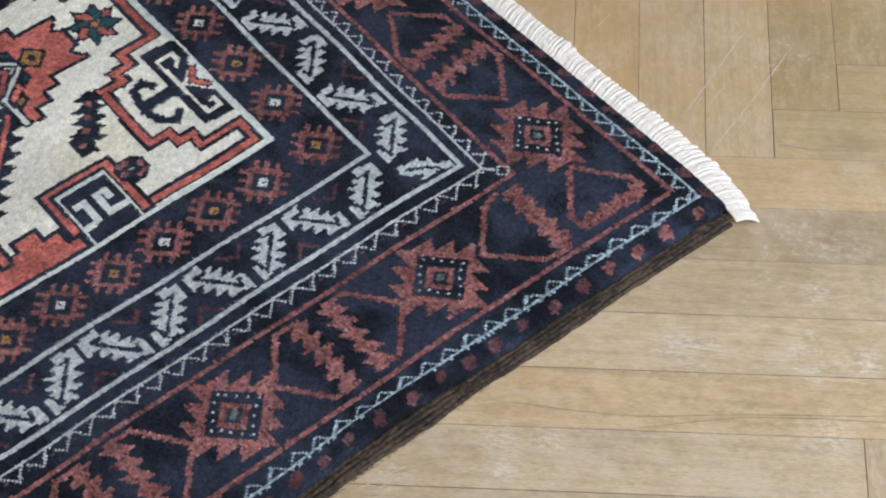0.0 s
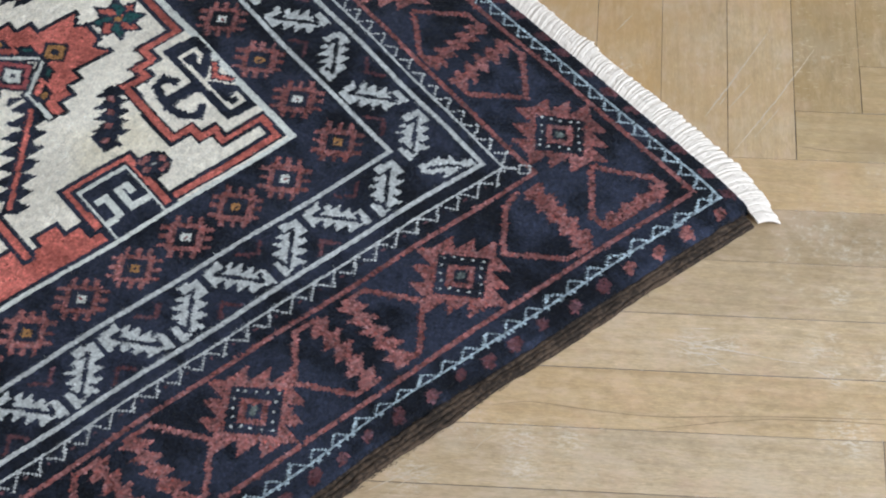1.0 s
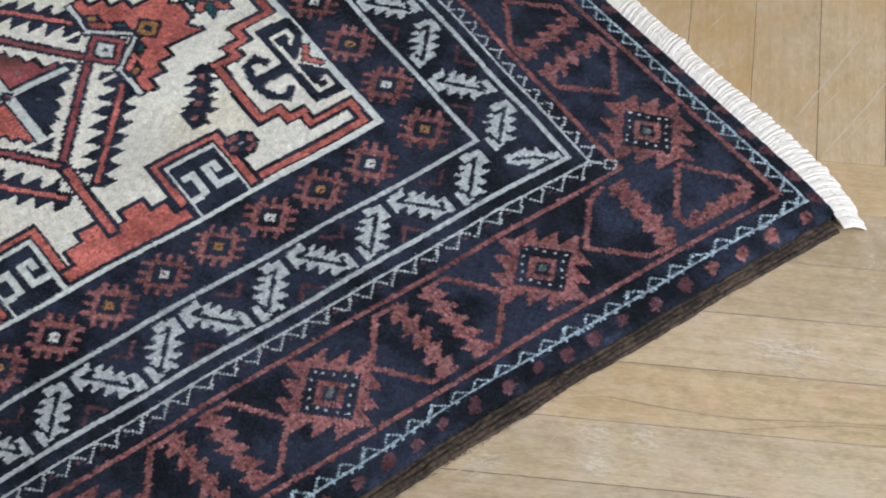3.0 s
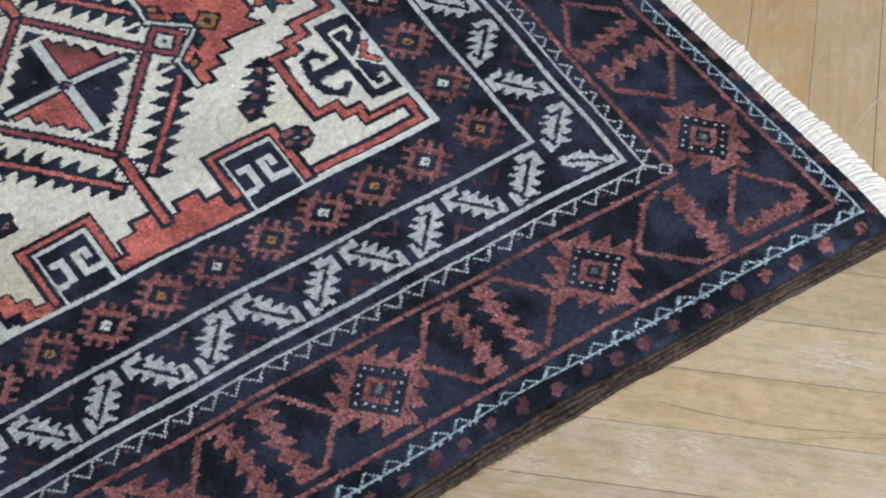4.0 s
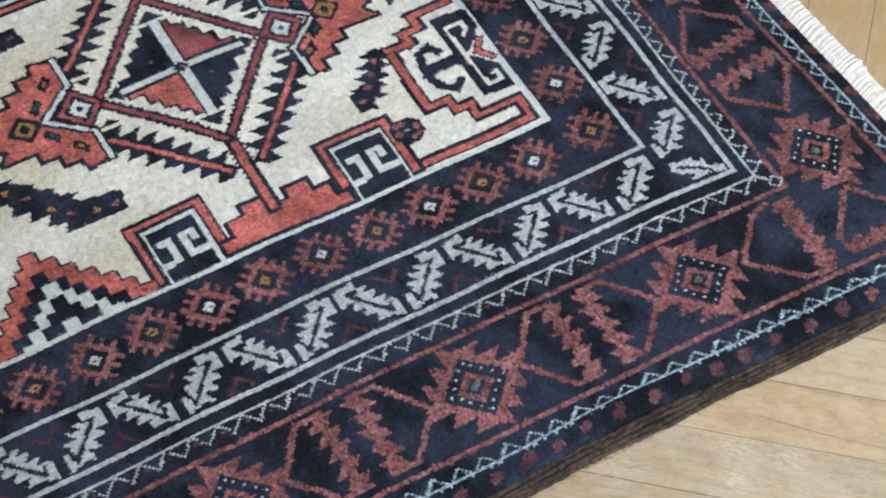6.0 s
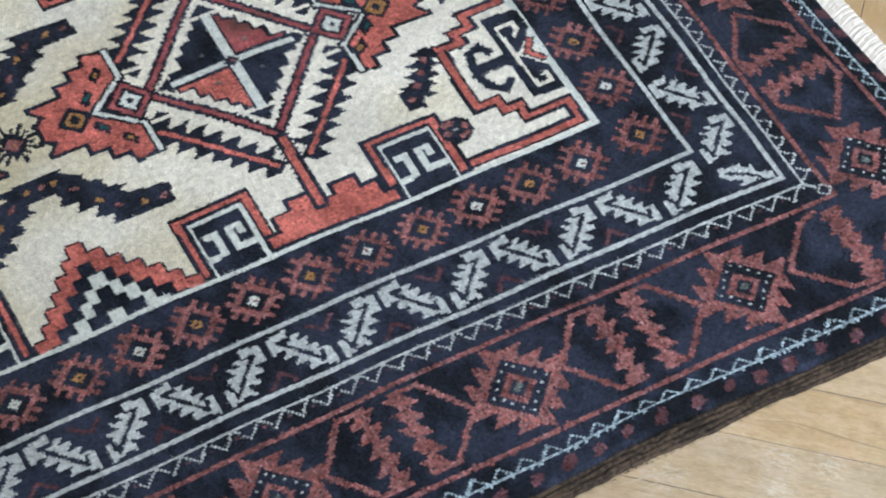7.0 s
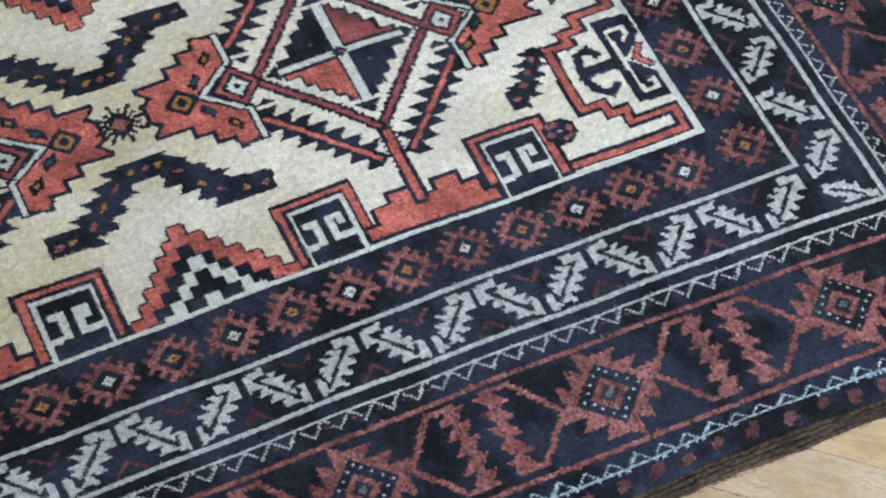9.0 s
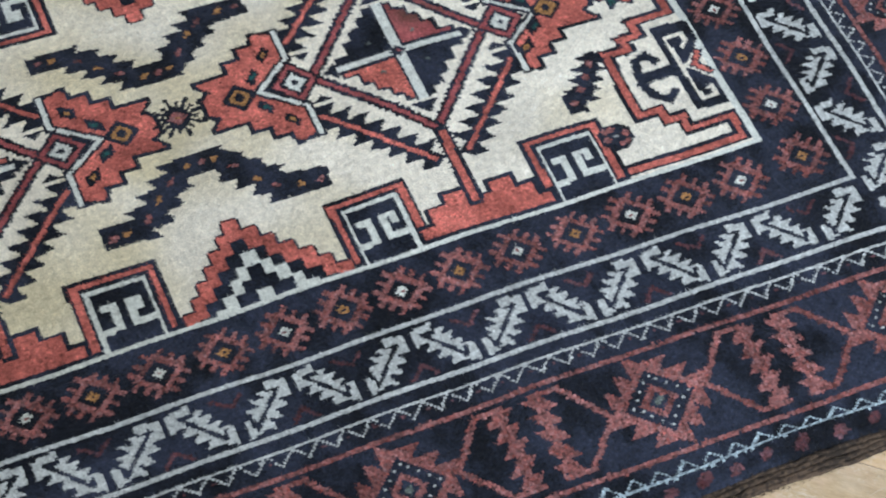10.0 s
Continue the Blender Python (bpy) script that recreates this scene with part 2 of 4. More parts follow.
def box(name, lo, hi, mat, parent=None):
    """A box between two corners, its edges slightly eased."""
    bm = bmesh.new()
    bmesh.ops.create_cube(bm, size=1)
    for v in bm.verts:
        v.co = [a + (c + 0.5) * (b - a) for a, b, c in zip(lo, hi, v.co)]
    bmesh.ops.bevel(bm, geom=bm.edges[:], offset=0.003, segments=1, affect="EDGES")
    me = bpy.data.meshes.new(name)
    bm.to_mesh(me)
    bm.free()
    me.materials.append(mat)
    return part(name, me, parent)


# ---- room ----
X0, X1, Y0, Y1, TOP = ROOM
WALL = 0.32
floor = box("floor", (X0, Y0, -0.14), (X1, Y1, -0.0008), GROUT)
tagged(floor, "worn pale oak parquet floor laid in herringbone strips", "floor", kind="structure")
ceiling = box("ceiling", (X0, Y0, TOP), (X1, Y1, TOP + 0.15), PLASTER)
tagged(ceiling, "plain white plastered ceiling over the room", "ceiling", kind="structure")
for name, lo, hi in (("wall_west", (X0 - WALL, Y0 - WALL, -0.14), (X0, Y1 + WALL, TOP + 0.15)), ("wall_east", (X1, Y0 - WALL, -0.14), (X1 + WALL, Y1 + WALL, TOP + 0.15)), ("wall_north", (X0, Y1, -0.14), (X1, Y1 + WALL, TOP + 0.15))):
    tagged(box(name, lo, hi, PLASTER), "plain white plastered wall of the room", "wall", kind="structure")
south = new("wall_south")
tagged(south, "plain white plastered wall with a tall window", "wall", kind="structure")
wx0, wx1, wz0, wz1 = WINDOW
for lo, hi in (((X0, Y0 - WALL, -0.14), (wx0, Y0, TOP + 0.15)), ((wx1, Y0 - WALL, -0.14), (X1, Y0, TOP + 0.15)), ((wx0, Y0 - WALL, -0.14), (wx1, Y0, wz0)), ((wx0, Y0 - WALL, wz1), (wx1, Y0, TOP + 0.15))):
    box("wall_panel", lo, hi, PLASTER, south)

# ---- rug pattern, in millimetres: x from the fringed end, y from the side ----
KNOT = 2.2
PX0, PX1, PY0, PY1 = -1450.0, -14.0, 22.0, 1080.0
XM, YM = -732.0, 551.0  # the rug's two axes
NX, NY = round((PX1 - PX0) / KNOT), round((PY1 - PY0) / KNOT)
GX = PX0 + (np.arange(NX) + 0.5) * (PX1 - PX0) / NX
GY = PY0 + (np.arange(NY) + 0.5) * (PY1 - PY0) / NY
NAVY, IVORY, RED, MADDER, PALE, BLUE, ORANGE, TEAL, BLACK, BROWN, PLUM, CRIMSON, MILK, GREY = range(14)
DYES = np.array([(0.012, 0.0148, 0.025), (0.855, 0.786, 0.685), (0.45, 0.119, 0.094), (0.217, 0.081, 0.076), (0.52, 0.53, 0.525), (0.35, 0.42, 0.46), (0.40, 0.20, 0.075), (0.02, 0.085, 0.085), (0.011, 0.011, 0.014), (0.09, 0.055, 0.04), (0.092, 0.035, 0.041), (0.285, 0.068, 0.07), (0.71, 0.715, 0.67), (0.13, 0.15, 0.14)])
UNEVEN = np.array([0.28, 0.04, 0.22, 0.34, 0.13, 0.3, 0.2, 0.2, 0.15, 0.2, 0.3, 0.2, 0.05, 0.3])  # how uneven each dye is from knot to knot
chart = np.zeros((NY, NX), dtype=np.int8)


def window_of(x0, x1, y0, y1):
    i0, i1 = np.searchsorted(GX, (x0 - KNOT, x1 + KNOT))
    j0, j1 = np.searchsorted(GY, (y0 - KNOT, y1 + KNOT))
    xx, yy = np.meshgrid(GX[i0:i1], GY[j0:j1])
    return chart[j0:j1, i0:i1], xx, yy


def sides(pts, both):
    yield pts
    if both:
        yield [(2 * XM - x, y) for x, y in pts]


def poly(dye, pts, both=False):
    """Knots inside a polygon; both: also mirrored about the rug's cross axis."""
    for ps in sides(pts, both):
        xs, ys = [p[0] for p in ps], [p[1] for p in ps]
        area, xx, yy = window_of(min(xs), max(xs), min(ys), max(ys))
        inside = np.zeros(area.shape, dtype=bool)
        for (xa, ya), (xb, yb) in zip(ps, ps[1:] + ps[:1]):
            if ya != yb:
                inside ^= ((ya > yy) != (yb > yy)) & (xx < (xb - xa) * (yy - ya) / (yb - ya) + xa)
        area[inside] = dye


def stroke(dye, pts, width, both=False, edge=None):
    """Knots within half the width of a line, with square ends; edge: a dark outline's width."""
    for d, w in ((NAVY, width + 2 * edge), (dye, width)) if edge else ((dye, width),):
        for ps in sides(pts, both):
            for (xa, ya), (xb, yb) in zip(ps, ps[1:]):
                area, xx, yy = window_of(min(xa, xb) - w, max(xa, xb) + w, min(ya, yb) - w, max(ya, yb) + w)
                ln = math.hypot(xb - xa, yb - ya)
                u, v = (xb - xa) / ln, (yb - ya) / ln
                along, off = (xx - xa) * u + (yy - ya) * v, np.abs((xx - xa) * v - (yy - ya) * u)
                area[(off <= w / 2) & (along >= -w / 2) & (along <= ln + w / 2)] = d


def teeth(dye, p, q, n, tip, both=False):
    """A row of n pointed teeth along p-q; tip: from the middle of a tooth's base to its point."""
    dx, dy = (q[0] - p[0]) / n, (q[1] - p[1]) / n
    for k in range(n):
        a = (p[0] + k * dx, p[1] + k * dy)
        poly(dye, [a, (a[0] + dx, a[1] + dy), (a[0] + dx / 2 + tip[0], a[1] + dy / 2 + tip[1])], both)


def saw(dye, p, q, off, tip, pitch, both=False):
    """Single knots standing out along both edges of a line."""
    ln = math.hypot(q[0] - p[0], q[1] - p[1])
    u, v = (q[0] - p[0]) / ln, (q[1] - p[1]) / ln
    for s in (1, -1):
        a, b = (p[0] - s * v * off, p[1] + s * u * off), (q[0] - s * v * off, q[1] + s * u * off)
        teeth(dye, a, b, round(ln / pitch), (-s * v * tip, s * u * tip), both)


def lozenge(dye, x, y, r0, r1, both=False):
    """Knots whose steps from a centre lie between two counts of millimetres."""
    for cx in (x, 2 * XM - x) if both else (x,):
        area, xx, yy = window_of(cx - r1, cx + r1, y - r1, y + r1)
        d = np.abs(xx - cx) + np.abs(yy - y)
        area[(d >= r0) & (d < r1)] = dye


def ring(dye, x, y, width):
    """A rectangular stripe round the rug, x and y from the fringed end and the side."""
    xx, yy = np.meshgrid(np.where(GX < XM, 2 * XM - GX, GX), np.where(GY > YM, 2 * YM - GY, GY))
    if width < 2.5:  # one row of knots
        x, y = GX[np.abs(GX - x).argmin()], GY[np.abs(GY - y).argmin()]
        width = 0.9 * KNOT
    d = np.minimum(x - xx, yy - y)
    chart[np.abs(d) <= width / 2] = dye


def inside(dye, x, y):
    xx, yy = np.meshgrid(np.where(GX < XM, 2 * XM - GX, GX), np.where(GY > YM, 2 * YM - GY, GY))
    chart[np.minimum(x - xx, yy - y) >= 0] = dye


def zigzag(dye, x, y, depth, period, start, period_end, start_end):
    """A one-knot zigzag beside a stripe, one leg of each tooth closer knotted; depth is positive towards the middle, start: where one point lies."""
    xx, yy = np.meshgrid(GX, GY)
    runs = ((xx, yy - y, 2 * XM - x, x, start, period, -1), (yy, x - xx, y, 2 * YM - y, start_end, period_end, 1))
    for run, across, lo, hi, first, step, close in runs:
        f = ((run - first) / step + 0.5) % 1.0 - 0.5
        target = depth * (1 - 2 * np.abs(f))
        wide = np.where(np.sign(f) == close * np.sign(depth), 0.62, 0.5)
        chart[(np.abs(across - target) < KNOT * wide) & (run > lo) & (run < hi)] = dye


def rosette(x, y, heart):
    area, xx, yy = window_of(x - 34, x + 34, y - 34, y + 34)
    p, q = xx - x, yy - y
    r = np.abs(p) + np.abs(q)
    along = np.where(p * q > 0, p - q, p + q)
    comb = np.abs((along + 7) % 14 - 7) < 2.9
    area[(r >= 14) & (r < 21.5)] = MADDER
    area[(r >= 21.5) & (r < 32) & comb & (np.abs(along) < 25)] = MADDER
    area[(r < 9.5) & ((np.abs(p) < 3.2) & (np.abs(q) < 3.2) | (r < 5.6))] = heart
    area[r < 2.0] = MADDER if heart == MILK else NAVY


def leaf(x, y, flip, size=1.0):
    """A saw-edged leaf, with a dark midrib that is hooked at both ends."""
    s = -size if flip else size
    out = [(4, 25), (23, 21), (23, 4), (11, 5), (17, -4), (5, -4), (10, -13), (-2, -12), (2, -22), (-8, -20), (-22, -25), (-22, -7), (-11, -5), (-17, 2), (-5, 2), (-11, 10), (1, 9), (-5, 16), (5, 16)]
    poly(PALE, [(x + s * a, y + size * b) for a, b in out])
    stroke(NAVY, [(x + s * a, y + size * b) for a, b in ((5, 14), (14, 14), (-13, -17), (-15, -9))], 3.9)


def diamond(x, y, wide=1.0, tall=1.0):
    """A saw-edged diamond with a dotted frame and a small heart."""
    put = lambda a, b: (x + wide * a, y + tall * b)
    rhomb = lambda r: [put(r, 0), put(0, r), put(-r, 0), put(0, -r)]
    poly(MADDER, rhomb(38))
    for sx in (1, -1):
        for sy in (1, -1):
            for k in (-1, 0, 1):
                a, b = 20.5 + k * 13, 20.5 - k * 13
                lean = 5 if sx * sy > 0 else -5
                poly(MADDER, [put(sx * (a - 8), sy * (b + 5)), put(sx * (a + 5), sy * (b - 8)), put(sx * (a + 10 + lean), sy * (b + 10 - lean))])
    for r, dye in ((31, NAVY), (16.5, MADDER), (9.5, NAVY), (4.8, GREY)):
        poly(dye, rhomb(r))
    for k in range(16):
        side, f = divmod(k, 4)
        a, b = 24 * (1 - f / 4), 24 * f / 4
        for _ in range(side):
            a, b = -b, a
        i, j = np.searchsorted(GX, x + wide * a), np.searchsorted(GY, y + tall * b)
        chart[j, i] = PALE


def bars(put, reach=67):
    """Two saw-edged bars across the main border with the chamber lines at both sides. put: from (along, across)."""
    for s in (1, -1):
        line = lambda *pts: [put(s * a, b) for a, b in pts]
        stroke(MADDER, line((reach, 0), (36, 41), (14, 41)), 5)
        stroke(MADDER, line((reach, 0), (34, -38), (10, -38)), 5)
        poly(MADDER, line((13, 41), (20, 41), (20, -40), (13, -40)))
        for k in range(5):
            b = 34 - 16 * k
            poly(MADDER, line((14, b + 6), (14, b - 9), (4, b + 5)))
            poly(MADDER, line((19, b + 7), (19, b - 8), (30, b - 8)))


# outer guard: red lozenges, blue line with a dotted zigzag
for k in range(46):
    x = -44 - 30.6 * k + 3 * math.sin(5.1 * k)
    y, grow = 32.5 + 1.2 * math.sin(2.3 * k), 1 + 0.18 * math.sin(1.9 * k)
    poly((PLUM, MADDER)[k < 4], [(x - 6.5 * grow, y - 5), (x - 2, y - 7 * grow), (x + 6 * grow, y - 2), (x + 7, y + 5 * grow), (x + 1, y + 6), (x - 5 * grow, y + 3)])
for k in range(34):
    x, y, grow = -20.5, 44 + 31 * k + 3 * math.sin(3.7 * k), 1 + 0.2 * math.sin(2.7 * k)
    poly(PLUM, [(x - 6, y + 8 * grow), (x - 7 * grow, y), (x - 1, y - 8), (x + 6 * grow, y - 6), (x + 5, y + 3 * grow)])
ring(BLUE, -30, 44, 2.0)
doubled = (chart == BLUE) & (np.random.default_rng(6).random(chart.shape) < 0.16)
chart[:-1][doubled[1:] & (chart[:-1] == NAVY)] = BLUE
zigzag(BLUE, -30, 44, 11, 22.7, -206.5, 19.7, 86.5)
# main border between two red lines
ring(MADDER, -45, 63, 5)
ring(MADDER, -133, 163, 6)
for k in range(6):
    diamond(-254 - 218 * k, 113)
    bars(lambda a, b, k=k: (-363 - 218 * k + a, 113 + b))
for k in range(2):
    diamond(-89.5, 184 + 252 * k, 0.88, 1.04)
    bars(lambda a, b, k=k: (-91 + 0.86 * b - 0.08 * a, 311 + 252 * k + a + 0.17 * b), 75)
# the corner, where the chain of chambers turns
stroke(MADDER, [(-210, 110), (-176, 149), (-160, 154)], 5)
stroke(MADDER, [(-210, 110), (-170, 73), (-146, 70)], 5)
poly(MADDER, [(-153, 152), (-141, 152), (-141, 72), (-153, 72)])
for k in range(5):
    b = 147 - 16 * k
    poly(MADDER, [(-153, b + 6), (-153, b - 8), (-159, b - 4)])
    poly(MADDER, [(-141, b + 6), (-141, b - 8), (-135, b + 3)])
stroke(MADDER, [(-92, 138), (-125, 95), (-123, 82)], 5)
stroke(MADDER, [(-92, 138), (-62, 100), (-58, 86)], 5)
poly(MADDER, [(-124, 74), (-124, 86), (-60, 88), (-60, 76)])
teeth(MADDER, (-122, 84), (-62, 86), 4, (4, 8))
# inner guard: white line with a dotted zigzag, then the leaf border between two white stripes
ring(PALE, -150, 186, 2.7)
zigzag(PALE, -150, 185.5, -13, 22.5, -165.8, 20.1, 197)
for k in range(52):  # a red knot or two between the points
    i, j = np.searchsorted(GX, -177.5 - 22.5 * k), np.searchsorted(GY, 177)
    chart[j, i:i + 1 + k % 2] = PLUM
stroke(PALE, [(-150, 185), (-143, 178)], 2.5)
lozenge(PALE, -137, 172, 5, 8)
ring(PALE, -161, 200, 5.4)
ring(PALE, -218, 260, 5.2)
for k in range(12):
    leaf(-247 - 104 * k, 229, False)
    leaf(-299 - 104 * k, 230, True)
    x = -273 - 104 * k
    stroke(PLUM, [(x - 13, 249), (x, 239), (x + 10, 249)], 3.4)
    x = -325 - 104 * k
    stroke(PLUM, [(x - 10, 206), (x, 217), (x + 10, 206)], 3.4)
poly(PALE, [(-210, 231), (-196, 229), (-189, 230), (-185, 222), (-179, 224), (-178, 215), (-166, 211), (-166, 203), (-181, 208), (-200, 206), (-193, 212), (-204, 216), (-211, 222)])
stroke(NAVY, [(-203, 223), (-192, 219), (-177, 209)], 3)
for k in range(5):
    leaf(-190, 264 + 122 * k, False)
    leaf(-191, 324 + 122 * k, True)
    y = 294 + 122 * k
    stroke(PLUM, [(-210, y + 12), (-200, y), (-212, y - 13)], 3.4)
    stroke(PLUM, [(-168, y + 70), (-178, y + 57), (-169, y + 44)], 3.4)
# rosettes
for k in range(19):
    rosette(-309 - 52.4 * k, 294, (MILK, ORANGE)[k % 2])
for k in range(5):
    rosette(-249 + k, 298 + 63 * k, (ORANGE, MILK)[k % 2])
# field: ivory ground in a white and a red outline
inside(IVORY, -273, 324.5)
ring(MILK, -276, 327.5, 6)
bracket = [(-286, 551), (-286, 503), (-323, 503), (-322, 486), (-340, 485), (-338, 472), (-360, 473), (-361, 394), (-341, 394), (-340, 380), (-326, 380), (-327, 363), (-286, 363), (-287, 338), (-404, 338)]
stroke(NAVY, bracket, 13, True)
stroke(RED, bracket, 6.2, True)
# hooked figure in the field's corner
poly(NAVY, [(-311, 380), (-311, 489), (-277, 486), (-275, 459), (-296, 435), (-301, 434), (-280, 410), (-279, 378)], True)
stroke(IVORY, [(-292, 455), (-286, 463), (-287, 471), (-303, 471), (-302, 430), (-300, 391), (-287, 391), (-287, 402), (-292, 401)], 3.4, True)
stroke(RED, [(-282, 444), (-290, 432), (-281, 420)], 4.2, True, 2)
poly(NAVY, [(-308, 425), (-308, 441), (-334, 441), (-347, 441), (-344, 426), (-330, 428)], True)
stroke(NAVY, [(-342, 438), (-338, 455), (-328, 459), (-322, 450)], 8.4, True)
stroke(NAVY, [(-343, 427), (-339, 414), (-328, 402), (-320, 409)], 8.4, True)


def key(x):
    """An angular hook in a red frame on the field's edge."""
    frame_line = [(x - 31, 337), (x - 32, 400), (x + 31, 400), (x + 31, 337)]
    stroke(NAVY, frame_line, 12.6)
    stroke(RED, frame_line, 5.6)
    poly(MILK, [(x - 25.5, 325), (x - 25.5, 393), (x + 25.5, 393), (x + 25.5, 325)])
    poly(NAVY, [(x - 22.5, 331), (x - 22.5, 390), (x + 22.5, 390), (x + 22.5, 331)])
    stroke(MILK, [(x - 15, 372), (x - 8, 372), (x - 8, 350), (x - 22, 349)], 6.4)
    stroke(MILK, [(x + 13, 367), (x + 13, 374), (x + 5, 374), (x + 5, 351), (x + 22, 350)], 6.4)


for x in (-435, -616, -839, -1027):
    key(x)
# stepped red plinth with the medallion's stem
plinth = [(-585, 334), (-585, 345), (-572, 345), (-572, 362), (-556, 362), (-556, 375), (-538, 375), (-538, 362), (-514, 362), (-514, 375), (-494, 375), (-494, 361), (-478, 361), (-478, 345), (-466, 345), (-466, 334)]
stroke(NAVY, plinth + plinth[:1], 8.4, True)
poly(RED, plinth, True)
# stepped pyramid between the keys, steeper on one side
area, xx, yy = window_of(XM - 82, XM + 82, 331, 432)
low_half = yy > 331


def stair(middle, rise, left, right):
    """How high a stepped gable stands over each knot."""
    d = xx - middle
    return yy + rise * np.floor((np.abs(d) + 0.4 * left) / np.where(d < 0, left, right))


wide, slim = stair(-734, 13.2, 9.7, 12.2), stair(-729.5, 12.4, 9.4, 10.2)
under = (wide < 421) & low_half
edge = under.copy()
for shift in ((1, 0), (-1, 0), (0, 1), (0, -1)):
    edge |= np.roll(under, shift, (0, 1))
area[edge & low_half & ~under & ((area == IVORY) | (area == MILK))] = NAVY
for grade, lo, hi, dye in ((wide, 300, 421, NAVY), (wide, 398.5, 421, RED), (slim, 367, 383, MILK), (slim, 325, 342, MILK)):
    area[(grade >= lo) & (grade < hi) & low_half & under] = dye

# the medallion, drawn from its middle outwards
MX = -529

for sx in (1, -1):
    # saw-edged wings with a red spine, below each lozenge
    p, q = (MX + sx * 89, YM - 49.5), (MX + sx * 15, YM - 135)
    ux, uy = (q[0] - p[0]) / 113, (q[1] - p[1]) / 113
    on = lambda d, off=0: (p[0] + ux * d + off * sx * 0.757, p[1] + uy * d - off * 0.655)
    teeth(NAVY, on(3, 5), on(121, 5), 7, (sx * 12.5, -5.5), True)
    teeth(NAVY, on(-13, -5), on(105, -5), 7, (-sx * 15.5, 7.5), True)
    stroke(NAVY, [on(-2), on(112)], 13, True)
    stroke(RED, [on(0), on(112)], 4.4, True)
saw(NAVY, (MX + 1, YM - 100), (MX - 1, 372), 5, 3.2, 6.6, True)
stroke(RED, [(MX + 1, YM - 98), (MX - 1, 362)], 6.8, True, 3.6)


def crown(cx, sx, near):
    """A red stepped crown beyond a lozenge; near: how far it is drawn in."""
    d = near
    low = [(97, -67), (117 - d, -69), (118 - d, -57), (133 - d, -56), (134 - d, -43), (149 - d, -43), (149 - d, -30), (180, -29), (171, -16), (181, -9)]
    outline = [(131, 0), (96, -31)] + low + [(a, -b) for a, b in low[::-1]] + [(96, 31)]
    outline = [(cx + sx * a, YM + b) for a, b in outline]
    stroke(NAVY, outline[2:-1], 8.4)
    poly(RED, outline)
    saw(NAVY, outline[1], outline[0], 3.4, 2.4, 4.6)
    saw(NAVY, outline[0], outline[-1], 3.4, 2.4, 4.6)
    saw(NAVY, outline[2], outline[1], 2.6, 2.2, 4.6)
    saw(NAVY, outline[-1], outline[-2], 2.6, 2.2, 4.6)
    stroke(MILK, [outline[k] for k in (2, 1, 0, -1, -2)], 3.8, edge=3.0)
    for u, v, heart, dark in ((131, 19, TEAL, 11), (131, -19, TEAL, 11), (114, 42, ORANGE, 11.5), (114, -42, ORANGE, 11.5)):
        x, y = cx + sx * (u - d), YM + v
        lean = sx * (-5 if v > 0 else 5)
        poly(NAVY, [(x - lean - 2, y - dark), (x + 7, y - 2), (x + lean + 2, y + dark), (x - 7, y + 2)])
        poly(heart, [(x - 0.6 * lean, y - 0.42 * dark), (x + 3.2, y), (x + 0.6 * lean, y + 0.42 * dark), (x - 3.2, y)])
    x = cx + sx * (149 - d)
    for r, dye in ((16, NAVY), (10.6, ORANGE), (4.9, NAVY)):
        lozenge(dye, x, YM - 1, 0, r)


for cx, out in ((MX, 1), (2 * XM - MX, -1)):
    crown(cx, out, 7)
    crown(cx, -out, 0)
for sx in (1, -1):
    x = MX + sx * 98
    vertex, foot = (MX + sx * 82, YM), (MX + sx * 2, YM - 98)
    saw(NAVY, vertex, foot, 4.0, 3.2, 5.4, True)
    stroke(CRIMSON, [vertex, foot], 4.6, True, 3.3)
    for r, dye in ((25.5, NAVY), (21.2, CRIMSON), (15.6, NAVY), (10.8, MILK), (3.8, NAVY)):
        for cx in (x, 2 * XM - x):
            poly(dye, [(cx + 0.93 * r, YM), (cx, YM + 1.12 * r), (cx - 0.93 * r, YM), (cx, YM - 1.12 * r)])
    poly(NAVY, [(MX + sx * 91, YM - 32), (MX + sx * 82, YM - 22), (MX + sx * 74, YM - 31)], True)
poly(NAVY, [(MX - 13, YM - 67), (MX + 13, YM - 67), (MX, YM - 81)], True)


def quarter(cx, sx, sy, dye):
    """A quarter of the medallion's heart, its long side stepped."""
    steps = [(6.5, -8), (54, -7), (54, -11), (41, -13), (41, -26), (31.5, -27), (31.5, -39), (22, -40), (21.5, -50), (12, -51), (11.5, -60), (6.5, -60)]
    outline = [(cx + sx * a, YM + sy * b) for a, b in steps]
    stroke(NAVY, outline + outline[:1], 5.4)
    poly(dye, outline)
    lozenge(GREY, cx + sx * 21, YM - sy * 20, 0, 2.6)


stroke(NAVY, [(MX - 55, YM), (MX + 55, YM)], 13.5, True)
stroke(NAVY, [(MX, YM), (MX, YM - 58)], 13.5, True)
stroke(MILK, [(MX - 57, YM), (MX + 57, YM)], 8.6, True)
stroke(MILK, [(MX, YM), (MX, YM - 60)], 8, True)
lozenge(NAVY, MX, YM, 0, 8, True)
lozenge(CRIMSON, MX, YM, 0, 2.2, True)
for s in (1, -1):
    poly(NAVY, [(MX + s * 60, YM - 9), (MX + s * 60, YM + 9), (MX + s * 72, YM)], True)
